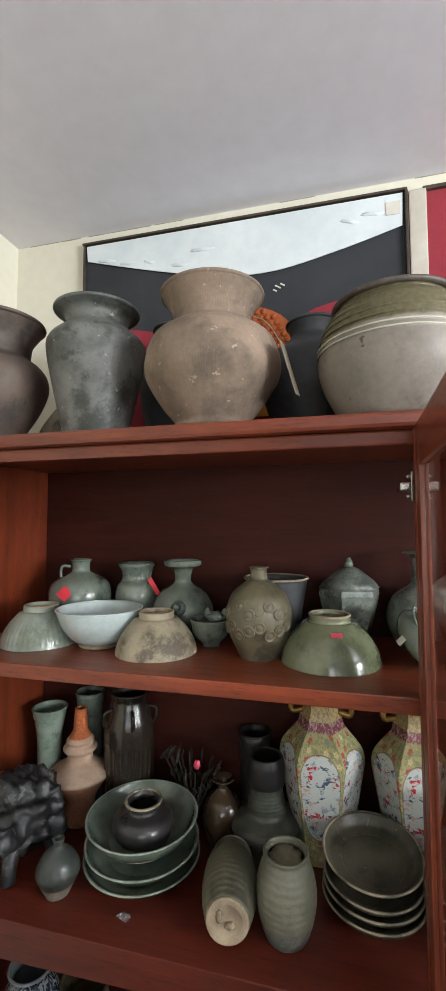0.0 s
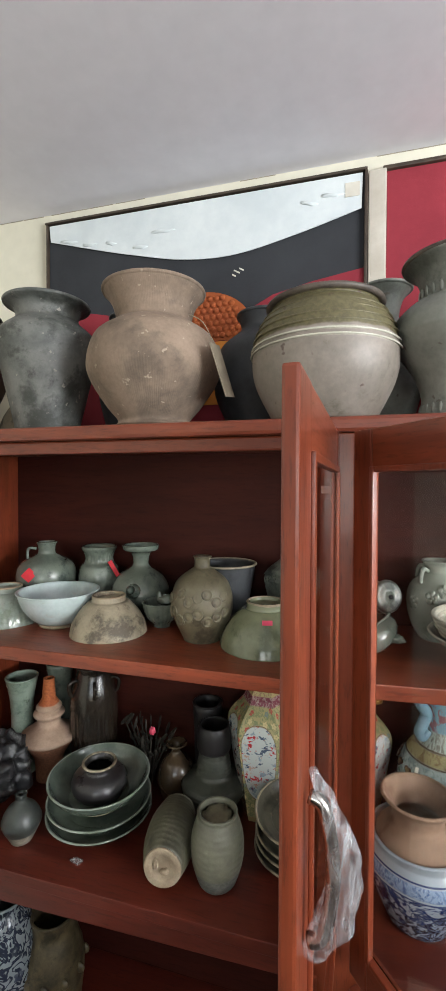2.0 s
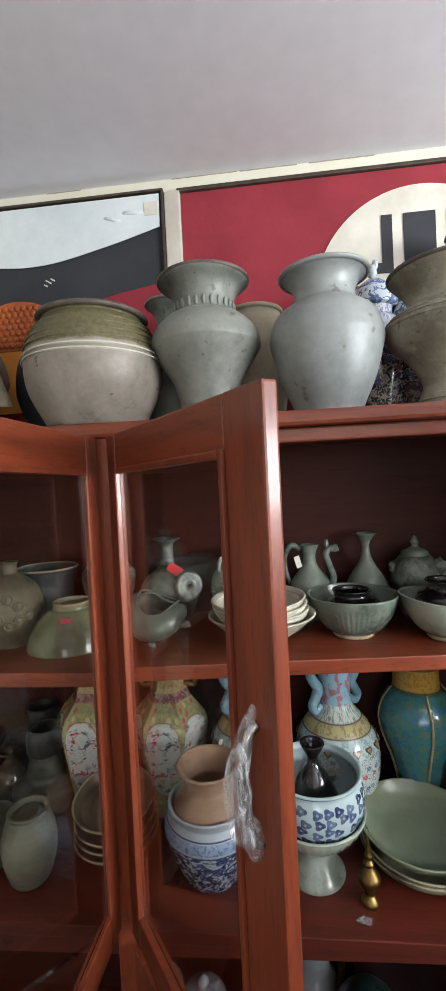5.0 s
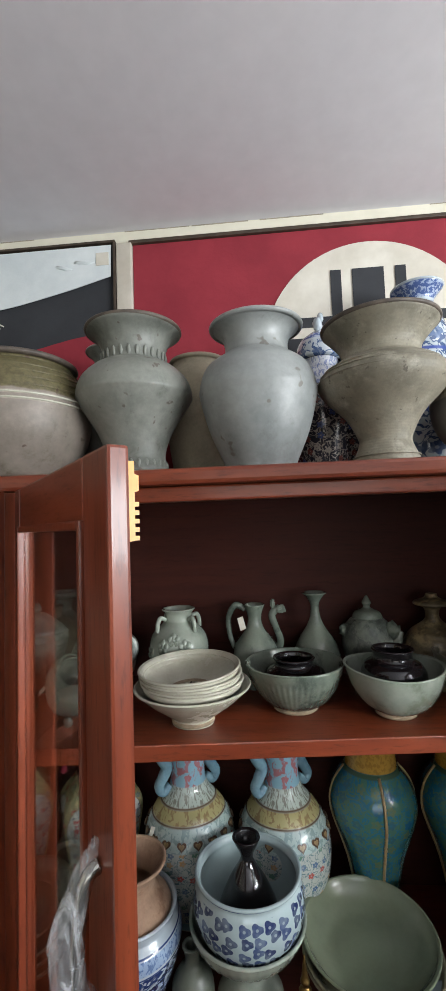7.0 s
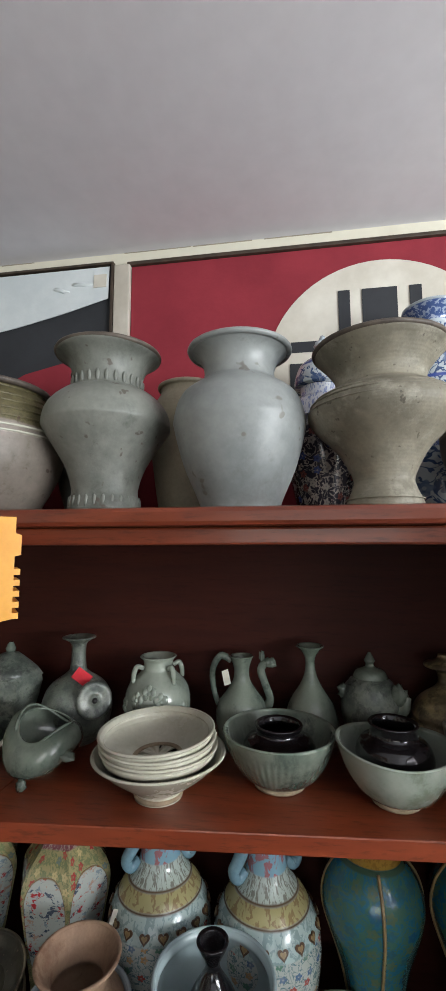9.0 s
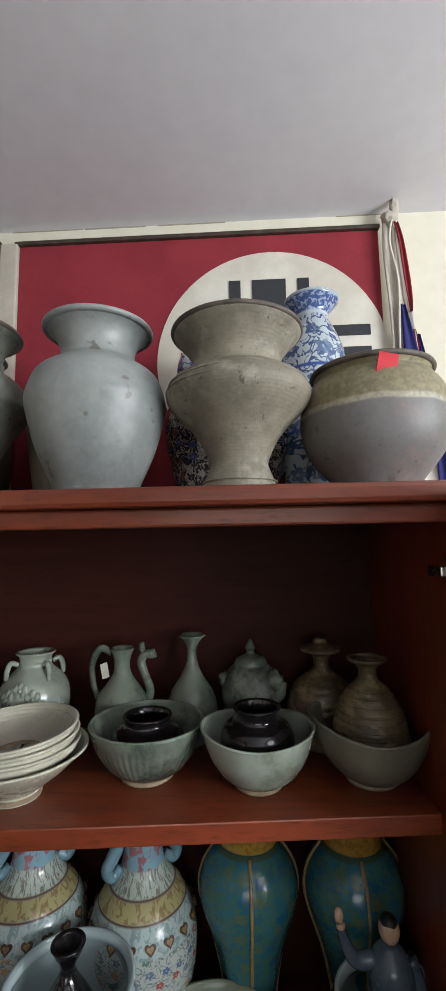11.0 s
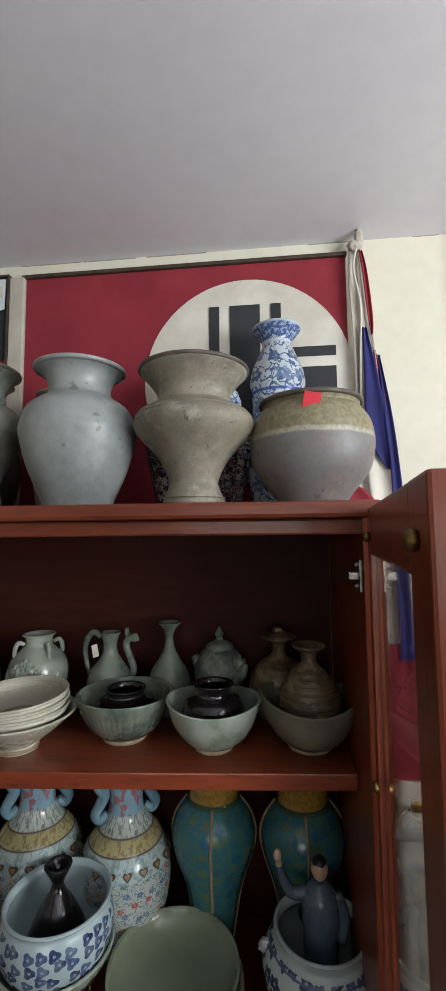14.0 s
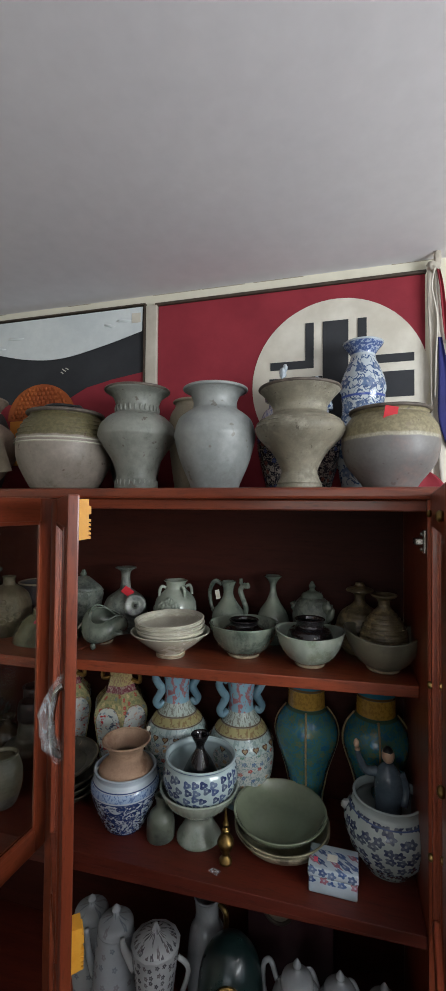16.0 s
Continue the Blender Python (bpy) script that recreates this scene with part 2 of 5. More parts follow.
def spline(pts, steps=5):
    """Catmull-Rom through 2D points; a doubled point makes a crease."""
    out = []
    n = len(pts)
    for i in range(n - 1):
        p0, p1, p2, p3 = pts[max(i - 1, 0)], pts[i], pts[i + 1], pts[min(i + 2, n - 1)]
        for s in range(steps):
            t = s / steps
            out.append(tuple(0.5 * (2 * b + (c - a) * t + (2 * a - 5 * b + 4 * c - d) * t * t + (3 * b - a - 3 * c + d) * t ** 3) for a, b, c, d in zip(p0, p1, p2, p3)))
    out.append(tuple(pts[-1]))
    return out


def lathe(prof, wall=0.004, seg=48, shut=False, steps=5, flute=None, wob=0.0012, saddle=0.0, warp=0):
    """A turned body: prof holds (radius, height) from the foot to the lip; a wall inside unless shut. flute: (count, depth, low, high)."""
    prof = spline(prof, steps) if steps else list(prof)
    seg = max(seg, flute[0] * 4) if flute else seg
    top = max(h for _, h in prof)
    line = [(0.0003, prof[0][1])] + [(max(r, 0.0005), h) for r, h in prof]
    if not shut:
        line += [(max(r - wall * 0.45, 0.0005), h + wall * 0.35) for r, h in prof[-1:]]
        line += [(max(r - wall, 0.0006), max(h, prof[0][1] + wall)) for r, h in reversed(prof[len(prof) // 12:])]
        line.append((0.0003, prof[0][1] + wall))
    else:
        line.append((0.0003, prof[-1][1]))
    inner = len(prof) + 2
    bm = bmesh.new()
    uvl = bm.loops.layers.uv.new("uv")
    ph = random.random() * 6
    rings = []
    for r, h in line:
        ring = []
        for k in range(seg):
            a = 2 * math.pi * k / seg
            rr = r * (1 + wob / 0.08 * (math.sin(2 * a + ph + h * 9) * 0.6 + math.sin(3 * a - ph + h * 14) * 0.4))
            if flute and flute[2] <= h <= flute[3]:
                rr -= flute[1] * (0.5 + 0.5 * math.cos(a * flute[0]))
            ring.append(bm.verts.new((rr * math.cos(a), rr * math.sin(a), h + saddle * (r / max(p[0] for p in prof)) ** 2 * math.cos(2 * a + warp))))
        rings.append(ring)
    for i in range(len(rings) - 1):
        for k in range(seg):
            k2 = (k + 1) % seg
            f = bm.faces.new((rings[i][k], rings[i][k2], rings[i + 1][k2], rings[i + 1][k]))
            for lp, (kk, hh) in zip(f.loops, ((k, line[i][1]), (k + 1, line[i][1]), (k + 1, line[i + 1][1]), (k, line[i + 1][1]))):
                lp[uvl].uv = (kk / seg, hh / top if shut or i < inner - 2 else -0.5)
    return bm


def torus(R, r, z, seg=48, sq=1.0):
    bm = bmesh.new()
    n = 10
    vs = [[bm.verts.new(((R + r * math.cos(b)) * math.cos(a), (R + r * math.cos(b)) * math.sin(a), z + sq * r * math.sin(b))) for b in [2 * math.pi * j / n for j in range(n)]] for a in [2 * math.pi * k / seg for k in range(seg)]]
    for k in range(seg):
        for j in range(n):
            bm.faces.new((vs[k][j], vs[(k + 1) % seg][j], vs[(k + 1) % seg][(j + 1) % n], vs[k][(j + 1) % n]))
    return bm


def tube(pts, radii, seg=10, steps=5):
    """A bent round bar through 3D points with radii along it."""
    line = spline([(*p, r) for p, r in zip(pts, radii)], steps)
    bm = bmesh.new()
    rings = []
    for i, q in enumerate(line):
        p = Vector(q[:3])
        d = (Vector(line[min(i + 1, len(line) - 1)][:3]) - Vector(line[max(i - 1, 0)][:3])).normalized()
        u = d.orthogonal().normalized() if i == 0 else (u - d * u.dot(d)).normalized()
        v = d.cross(u)
        rings.append([bm.verts.new(p + (u * math.cos(a) + v * math.sin(a)) * max(q[3], 0.0004)) for a in [2 * math.pi * k / seg for k in range(seg)]])
    for a, b in zip(rings, rings[1:]):
        for k in range(seg):
            bm.faces.new((a[k], a[(k + 1) % seg], b[(k + 1) % seg], b[k]))
    bm.faces.new(rings[0])
    bm.faces.new(rings[-1])
    return bm


def blob(rx, ry, rz, x=0, y=0, z=0, rough=0.0, freq=30.0, bm=None, sub=3):
    bm = bm or bmesh.new()
    r = bmesh.ops.create_icosphere(bm, subdivisions=sub, radius=1)
    for v in r["verts"]:
        n = v.co.normalized()
        k = 1 + rough * noise.noise(n * freq * 0.1 + Vector((x, y, z)) * 40)
        v.co = Vector((n.x * rx * k + x, n.y * ry * k + y, n.z * rz * k + z))
    return bm


def merge(*bms):
    """Several meshes as one."""
    out = bms[0]
    for b in bms[1:]:
        me = bpy.data.meshes.new("joined")
        b.to_mesh(me)
        b.free()
        out.from_mesh(me)
        bpy.data.meshes.remove(me)
    return out


def outline(pts, y0, y1, wave=None, cell=0.02):
    """A flat sheet in the x-z plane with that outline, from y0 to y1 thick."""
    bm = bmesh.new()
    f = bm.faces.new([bm.verts.new((x, y0, z)) for x, z in pts])
    r = bmesh.ops.extrude_face_region(bm, geom=[f])
    bmesh.ops.translate(bm, vec=(0, y1 - y0, 0), verts=[v for v in r["geom"] if isinstance(v, bmesh.types.BMVert)])
    return bm


# ---- the room ----
def structure(name, bm, material, label, smooth=False):
    return tagged(link_mesh(name, bm, material, smooth=smooth), label, "", "", "structure")


structure("floor", box(-1.0, 2.6, -2.8, 1.25, -0.1, 0.0, 0), FLOOR, "unseen brown floor of the small room, darkened to cut bounce light")
structure("ceiling", box(-1.0, 2.6, -2.8, 1.25, 2.47, 2.6, 0), CEIL, "matt white plastered ceiling of the room")
structure("wall_north", box(-0.84, 1.235, 1.05, 1.25, 0, 2.47, 0), WALL, "cream painted wall behind the cabinet")
structure("wall_west", box(-1.0, -0.84, -2.8, 1.25, 0, 2.47, 0), WALL, "cream painted side wall beside the cabinet")
structure("wall_corner", box(1.235, 2.6, 1.0, 1.25, 0, 2.47, 0), WALL, "cream painted wall beyond the corner")
# East and south walls are unseen additions; their dark brown limits bounce light.
bm = box(2.45, 2.6, -2.8, -1.2, 0, 2.47, 0)
box(2.45, 2.6, 0.2, 1.0, 0, 2.47, 0, bm)
box(2.45, 2.6, -1.2, 0.2, 0, 1.0, 0, bm)
box(2.45, 2.6, -1.2, 0.2, 2.3, 2.47, 0, bm)
structure("wall_east", bm, DARKWALL, "unseen dark brown wall with a window opening, added to cut bounce light")
bm = box(-0.84, -0.1, -2.8, -2.6, 0, 2.47, 0)
box(1.6, 2.45, -2.8, -2.6, 0, 2.47, 0, bm)
box(-0.1, 1.6, -2.8, -2.6, 0, 0.9, 0, bm)
box(-0.1, 1.6, -2.8, -2.6, 2.3, 2.47, 0, bm)
structure("wall_south", bm, DARKWALL, "unseen dark brown wall with a wide window opening, added to cut bounce light")

crack = tagged(new("ceiling_crack"), "fine dark crack where wall meets ceiling", "", "", "structure")
CRACK = simple("dark_crack", (176, 168, 150), (150, 142, 126), 0.9, 60, 0.1)
rnd = random.Random(4)
cxx = -0.8
while cxx < 1.2:
    ln = rnd.uniform(0.05, 0.22)
    if rnd.random() < 0.8:
        part("crack_line", box(cxx, min(cxx + ln, 1.23), 1.0488, 1.05, 2.4687 - rnd.uniform(0.0, 0.0008), 2.4697, 0), CRACK, crack, smooth=False)
    cxx += ln + rnd.uniform(0.0, 0.03)
trim = tagged(new("trim"), "gilt and grey moulding along the wall", "", "", "structure")
part("gilt_rail", box(0.96, 1.233, 1.03, 1.05, 1.266, 1.288, 0.006), GOLD, trim, "gilt beaded rail")
for k in range(22):
    part("bead", blob(0.005, 0.005, 0.006, 0.97 + k * 0.0123, 1.028, 1.277, sub=1), GOLD, trim)
part("upper_moulding", box(0.96, 1.233, 1.025, 1.05, 1.215, 1.24, 0.006), TRIM, trim)
part("lower_moulding", box(0.96, 1.233, 1.03, 1.05, 1.155, 1.175, 0.006), TRIM, trim)
part("lower_panel", box(0.96, 1.233, 1.04, 1.05, 0.2, 1.12, 0.004), TRIM, trim)

# ---- the cabinet ----
X0, X1, YF, YB, TOPZ = -0.735, 0.928, 0.682, 1.04, 1.858
MIDZ, LOWZ, BOTZ = 1.463, 1.055, 0.55
XD = 0.135
cab = thing("display_cabinet", 0, 0, 0, "tall red mahogany display cabinet crowded with old pottery", "cabinet")
part("top_board", box(X0 - 0.01, X1 + 0.01, YF - 0.006, YB, 1.8345, TOPZ, 0.006), WOOD_X, cab, smooth=False)
part("front_rail", box(X0, X1, YF + 0.012, YF + 0.032, 1.812, 1.834, 0.003), WOOD_X, cab, smooth=False)
# Back panel wears the darkened wood in place of interior shade.
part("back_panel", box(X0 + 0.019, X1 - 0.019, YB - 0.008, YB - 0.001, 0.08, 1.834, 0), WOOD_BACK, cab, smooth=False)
part("side_panel", box(X0, X0 + 0.018, YF, YB, 0.0, 1.834, 0.002), WOOD_Z, cab, smooth=False)
part("side_panel", box(X1 - 0.018, X1, YF, YB, 0.0, 1.834, 0.002), WOOD_Z, cab, smooth=False)
part("centre_post", box(XD - 0.021, XD + 0.021, YF, YF + 0.02, 0.08, 1.834, 0.002), WOOD_Z, cab, smooth=False)
part("shelf", box(X0 + 0.019, XD - 0.0005, YF + 0.012, YB - 0.009, MIDZ - 0.024, MIDZ, 0.002), WOOD_X, cab, smooth=False)
bm = box(XD + 0.0005, X1 - 0.019, YF + 0.022, YB - 0.009, MIDZ - 0.024, MIDZ, 0.002)
for v in bm.verts:
    if v.co.y < 0.8:
        v.co.y += 0.009 + (v.co.x - XD) * 0.079
part("shelf", bm, WOOD_X, cab, "shelf board lying slightly askew", smooth=False)
part("shelf", box(X0 + 0.019, X1 - 0.019, YF + 0.004, YB - 0.009, LOWZ - 0.022, LOWZ, 0.002), WOOD_SHELF, cab, smooth=False)
bm = box(X0 + 0.02, X1 - 0.02, YF + 0.006, YF + 0.03, LOWZ - 0.068, LOWZ - 0.0225, 0.001)
for v in bm.verts:
    if v.co.z < LOWZ - 0.04 and v.co.x > 0.5:
        v.co.z += 0.046 * 0.95
part("shelf_rail", bm, WOOD_SHELF, cab, "rail under the shelf front, cut at a slant", smooth=False)
part("shelf", box(X0 + 0.019, X1 - 0.019, YF + 0.022, YB - 0.009, BOTZ - 0.024, BOTZ, 0.002), WOOD_SHELF, cab, smooth=False)
part("base_board", box(X0 + 0.019, X1 - 0.019, YF + 0.004, YB - 0.009, 0.05, 0.08, 0.002), WOOD_X, cab, smooth=False)
part("plinth", box(X0 + 0.019, X1 - 0.019, YF + 0.02, YF + 0.04, 0.0, 0.05, 0.002), WOOD_X, cab, smooth=False)


def door(x, y, turn, width, z0, z1, side, clip="", studs=False, handle=True, thick=0.016):
    """A framed glass door on its hinge line. Local x runs from the hinge to the free edge, local -y is the outer face."""
    d = part("door", box(0.0, 0.034, -thick, 0, z0, z1, 0.0025), WOOD_Z, cab, "open glazed door", smooth=False, at=pose(x, y, 0, 0, 0, turn))
    w, r = width, 0.058
    part("stile", box(w - r, w, -thick, 0, z0, z1, 0.0025), WOOD_Z, d, smooth=False)
    part("top_rail", box(0.0342, w - r - 0.0002, 0.0005 - thick, -0.0005, z1 - r, z1, 0.0025), WOOD_X, d, smooth=False)
    part("bottom_rail", box(0.0342, w - r - 0.0002, 0.0005 - thick, -0.0005, z0, z0 + r, 0.0025), WOOD_X, d, smooth=False)
    bm = box(0.034, 0.042, -0.0035 - thick, -0.0105, z0 + r - 0.008, z1 - r + 0.008, 0.002)
    box(w - r - 0.008, w - r, -0.0035 - thick, -0.0105, z0 + r - 0.008, z1 - r + 0.008, 0.002, bm)
    box(0.0422, w - r - 0.0082, -0.0033 - thick, -0.0105, z1 - r, z1 - r + 0.008, 0.002, bm)
    box(0.0422, w - r - 0.0082, -0.0033 - thick, -0.0105, z0 + r - 0.008, z0 + r, 0.002, bm)
    part("glazing_bead", bm, WOOD_Z, d, smooth=False)
    g = part("pane", box(0.0355, w - r - 0.0015, -0.010, -0.006, z0 + r + 0.0005, z1 - r - 0.0005, 0), PANE, d, "clear glass pane", smooth=False)
    g.visible_shadow = False
    if handle:
        hx, hz = w - 0.028, (z0 + z1) / 2 + 0.047
        part("handle", tube([(hx, -0.016, hz + 0.05), (hx, -0.026, hz + 0.042), (hx, -0.032, hz), (hx, -0.026, hz - 0.042), (hx, -0.016, hz - 0.05)], [0.005] * 5), CHROME, d, "chrome bow handle")
        pts, rad = [], []
        for k in range(12):
            f = k / 11
            pts.append((hx + 0.001 * math.sin(f * 5), -0.018 - 0.022 * math.sin(f * math.pi), hz + 0.068 - f * 0.128))
            rad.append(0.0035 + 0.0085 * math.sin(math.pi * min(1, f * 1.6) * 0.5) * min(1, (1 - f) * 5 + 0.3))
        wrap = tube(pts, rad, seg=14, steps=3)
        for v in wrap.verts:
            v.co += Vector((noise.noise(v.co * 70), noise.noise(v.co * 70 + Vector((9, 0, 0))), 0)) * 0.0035
        ob = part("plastic_wrap", wrap, FILM, d, "crinkled clear plastic wrapping")
        ob.visible_shadow = False
    for zc in {"top": (z1 - 0.036,), "both": (z1 - 0.036, z0 + 0.085)}.get(clip, ()):
        side = [(0.0003, -0.034)]
        for n in range(5):
            side += [(0.0165, -0.031 + n * 0.0065), (0.02, -0.031 + n * 0.0065), (0.02, -0.0275 + n * 0.0065), (0.0165, -0.0275 + n * 0.0065)]
        side += [(0.0165, 0.006), (0.02, 0.007), (0.02, 0.019), (0.0165, 0.02), (0.0165, 0.03), (0.0003, 0.03)]
        part("corner_clip", outline([(a, b + zc) for a, b in side], 0.0, 0.028), YELLOW, d, "yellow plastic corner clip", smooth=False, at=pose(w - 0.032, 0, 0, 0, 0, 90))
    if studs:
        for zz in (z1 - 0.036, z1 - 0.33, z1 - 0.62):
            for xx in (0.03, w - 0.03):
                part("stud", blob(0.007, 0.005, 0.007, xx, 0.003, zz, sub=2), BRASS, d, "small brass stud")
    return d


d1 = door(XD - 0.022, 0.673, -92.8, 0.378, 1.07, 1.834, 1, thick=0.012)
d1.scale = (1, -1, 1)
part("lock", lathe([(0.009, 0), (0.009, 0.003), (0.007, 0.0045), (0.002, 0.004)], shut=True, seg=20, wob=0), CHROME, d1, "round chrome lock", at=pose(0.352, -0.0122, 1.165, 90, 0, 0))
door(XD + 0.022, 0.673, -51.8, 0.384, 1.07, 1.834, 1, clip="both")
d3 = door(X1 - 0.014, 0.673, -97.3, 0.375, 1.07, 1.845, 1, studs=True, handle=False)
d3.scale = (1, -1, 1)
door(XD + 0.022, 0.676, -50, 0.377, 0.1, 1.045, 1, handle=False)
for hx0, zz in ((X1 - 0.019, 1.757), (XD - 0.022, 1.752)):
    h = thing("cabinet_hinge", hx0, YF + 0.012, zz, "bright steel cup hinge screwed inside the cabinet", "hinge", "cabinet hinges")
    bm = box(-0.004, 0.0, -0.008, 0.006, -0.021, 0.021, 0.001)
    part("plate", bm, CHROME, h, smooth=False)
    part("arm", box(-0.018, -0.004, -0.006, 0.03, -0.006, 0.006, 0.002), CHROME, h, smooth=False)
    part("screw", blob(0.004, 0.004, 0.004, -0.006, 0.0, 0.014, sub=2), CHROME, h)
    part("screw", blob(0.004, 0.004, 0.004, -0.006, 0.0, -0.014, sub=2), CHROME, h)


# ---- cloths on the wall ----
def cloth(name, c1, c2, rough=0.85):
    m = Mat(name, rough)
    big = m.noise(7, detail=5)
    weave = m.math("ADD", m.math("SINE", m.math("MULTIPLY", m.noise(1, detail=0), 1.0)), m.noise(700, detail=1))
    m.colour(m.mix(m.ramp(big, 0.3, 0.7), lin(c1), lin(c2)))
    m.bump(weave, 0.3, 0.0006)
    m.bump(big, 0.5, 0.006)
    return m.m


RED = cloth("faded_red_cloth", (148, 44, 56), (131, 34, 47))
WHITE = cloth("yellowed_white_cloth", (222, 218, 206), (196, 190, 176))
BLACK = cloth("charcoal_cloth", (52, 54, 58), (42, 44, 48))
SHEET = cloth("white_plastic_sheet", (226, 232, 232), (206, 214, 216), 0.4)
ORANGE = cloth("orange_painted_cloth", (182, 98, 44), (150, 72, 34))
OCHRE = cloth("ochre_painted_cloth", (222, 150, 60), (200, 120, 46))
BLUE = cloth("navy_blue_cloth", (42, 44, 112), (30, 32, 84))
BEIGE = cloth("beige_canvas", (206, 200, 188), (178, 170, 156))
DARKWOOD = simple("dark_frame_wood", (78, 66, 54), (54, 45, 37), 0.5, 30, 0.2)


def arc(cx, cz, rx, rz, a0, a1, n=40):
    return [(cx + rx * math.cos(radians(a0 + (a1 - a0) * k / n)), cz + rz * math.sin(radians(a0 + (a1 - a0) * k / n))) for k in range(n + 1)]


def sheet(name, pts, y, material, parent, label="", thick=0.002):
    return part(name, outline(pts, y - thick, y), material, parent, label, smooth=False)


FZ = 2.43
flag = thing("red_banner", 0, 0, 0, "framed red cloth banner with white disc and black cross", "banner")
sheet("red_field", [(0.214, 1.80), (0.965, 1.80), (0.965, FZ), (0.214, FZ)], 1.046, RED, flag)
sheet("disc", arc(0.742, 2.158, 0.233, 0.233, 0, 360, 72)[:-1], 1.0435, WHITE, flag, "stained white disc")
cx, cz = 0.739, 2.146
sheet("upright_bar", [(cx - 0.034, 1.97), (cx + 0.034, 1.97), (cx + 0.034, 2.33), (cx - 0.034, 2.33)], 1.041, BLACK, flag, "charcoal bar of the cross")
sheet("cross_bar", [(0.558, cz - 0.034), (cx - 0.0345, cz - 0.034), (cx - 0.0345, cz + 0.034), (0.558, cz + 0.034)], 1.041, BLACK, flag)
sheet("cross_bar", [(cx + 0.0345, cz - 0.034), (0.938, cz - 0.034), (0.938, cz + 0.034), (cx + 0.0345, cz + 0.034)], 1.041, BLACK, flag)
for sx, x_end in ((-1, 0.561), (1, 0.938)):
    for sz, z_end in ((1, 2.33), (-1, 1.97)):
        a, b = cx + sx * 0.058, cx + sx * 0.081
        c, d = cz + sz * 0.058, cz + sz * 0.08
        sheet("outline_bar", [(a, z_end), (b, z_end), (b, d), (x_end, d), (x_end, c), (a, c)], 1.041, BLACK, flag)
part("frame_strip", box(0.205, 0.968, 1.036, 1.049, FZ + 0.0005, FZ + 0.009, 0.002), DARKWOOD, flag, "dark wooden frame strip", smooth=False)
part("canvas_edge", box(0.176, 0.2125, 1.034, 1.049, 1.80, FZ + 0.003, 0.003), BEIGE, flag, "grubby white canvas edge", smooth=False)

pic = thing("dark_banner", 0, 0, 0, "framed charcoal and red banner half covered by a white plastic sheet", "banner")
PX0, PX1, PZ = -0.622, 0.170, 2.437
sheet("dark_field", [(PX0, 1.80), (PX1, 1.80), (PX1, PZ), (PX0, PZ)], 1.046, BLACK, pic)
sheet("red_wedge", [(PX0, 1.80), (PX1, 1.80), (PX1, 2.232), (0.06, 2.215), (-0.03, 2.195), (-0.12, 2.15), (-0.3, 2.15), (-0.46, 2.19), (PX0, 2.22)], 1.043, RED, pic, "red lower part of the banner")
low = spline([(-0.614, 2.392), (-0.5, 2.36), (-0.39, 2.331), (-0.25, 2.301), (-0.12, 2.296), (0.03, 2.324), (0.162, 2.358)], 7)
sheet("plastic_sheet", [(PX0 + 0.004, PZ - 0.004), *low, (PX1 - 0.006, PZ - 0.004)], 1.040, SHEET, pic, "loose white plastic sheet")
for k, (sx, sz, sw) in enumerate(((-0.56, 2.385, 0.05), (-0.44, 2.365, 0.03), (-0.3, 2.375, 0.06), (-0.36, 2.345, 0.04), (0.05, 2.385, 0.04), (0.1, 2.395, 0.05), (-0.5, 2.37, 0.04))):
    part("crease", blob(sw * 0.5, 0.004, 0.005, 0, 0, 0, 0.6, 40, sub=2), SHEET, pic, at=pose(sx, 1.0385, sz, 0, 8 * math.sin(k * 2.0) + 10, 0))
sheet("emblem", arc(-0.195, 2.10, 0.13, 0.116, 0, 180, 30), 1.0395, ORANGE, pic, "orange scale-patterned emblem")
for r in range(7):
    for k in range(15 - r):
        sx, sz = -0.195 + (k - (14 - r) / 2) * 0.0155, 2.112 + r * 0.0145
        if ((sx + 0.195) / 0.12) ** 2 + ((sz - 2.10) / 0.108) ** 2 < 1:
            part("scale", blob(0.008, 0.003, 0.0075, sx, 1.037, sz, sub=1), ORANGE, pic)
sheet("yellow_patch", [(-0.315, 1.95), (-0.075, 1.95), (-0.075, 2.098), (-0.315, 2.098)], 1.0395, OCHRE, pic, "ochre lower part of the emblem")
for cx2, cz2, ln in ((-0.115, 2.258, 0.016), (-0.104, 2.262, 0.012), (-0.122, 2.25, 0.01)):
    part("scratch", box(-ln / 2, ln / 2, -0.0005, 0.0005, -0.0016, 0.0016, 0), WHITE, pic, "pale scratch", smooth=False, at=pose(cx2, 1.0428, cz2, 0, 30, 0))
for a in ((PX0 - 0.008, PX1 + 0.004, PZ, PZ + 0.006), (PX0 - 0.004, PX0, 1.80, PZ), (PX1 - 0.002, PX1 + 0.005, 1.80, PZ)):
    part("frame_strip", box(a[0], a[1], 1.034, 1.049, a[2] + 0.0003, a[3] - 0.0003, 0.002), DARKWOOD, pic, "dark wooden frame strip", smooth=False)
part("tape", box(0.128, 0.158, 1.0365, 1.0375, 2.385, 2.415, 0), WHITE, pic, "white paper label", smooth=False)


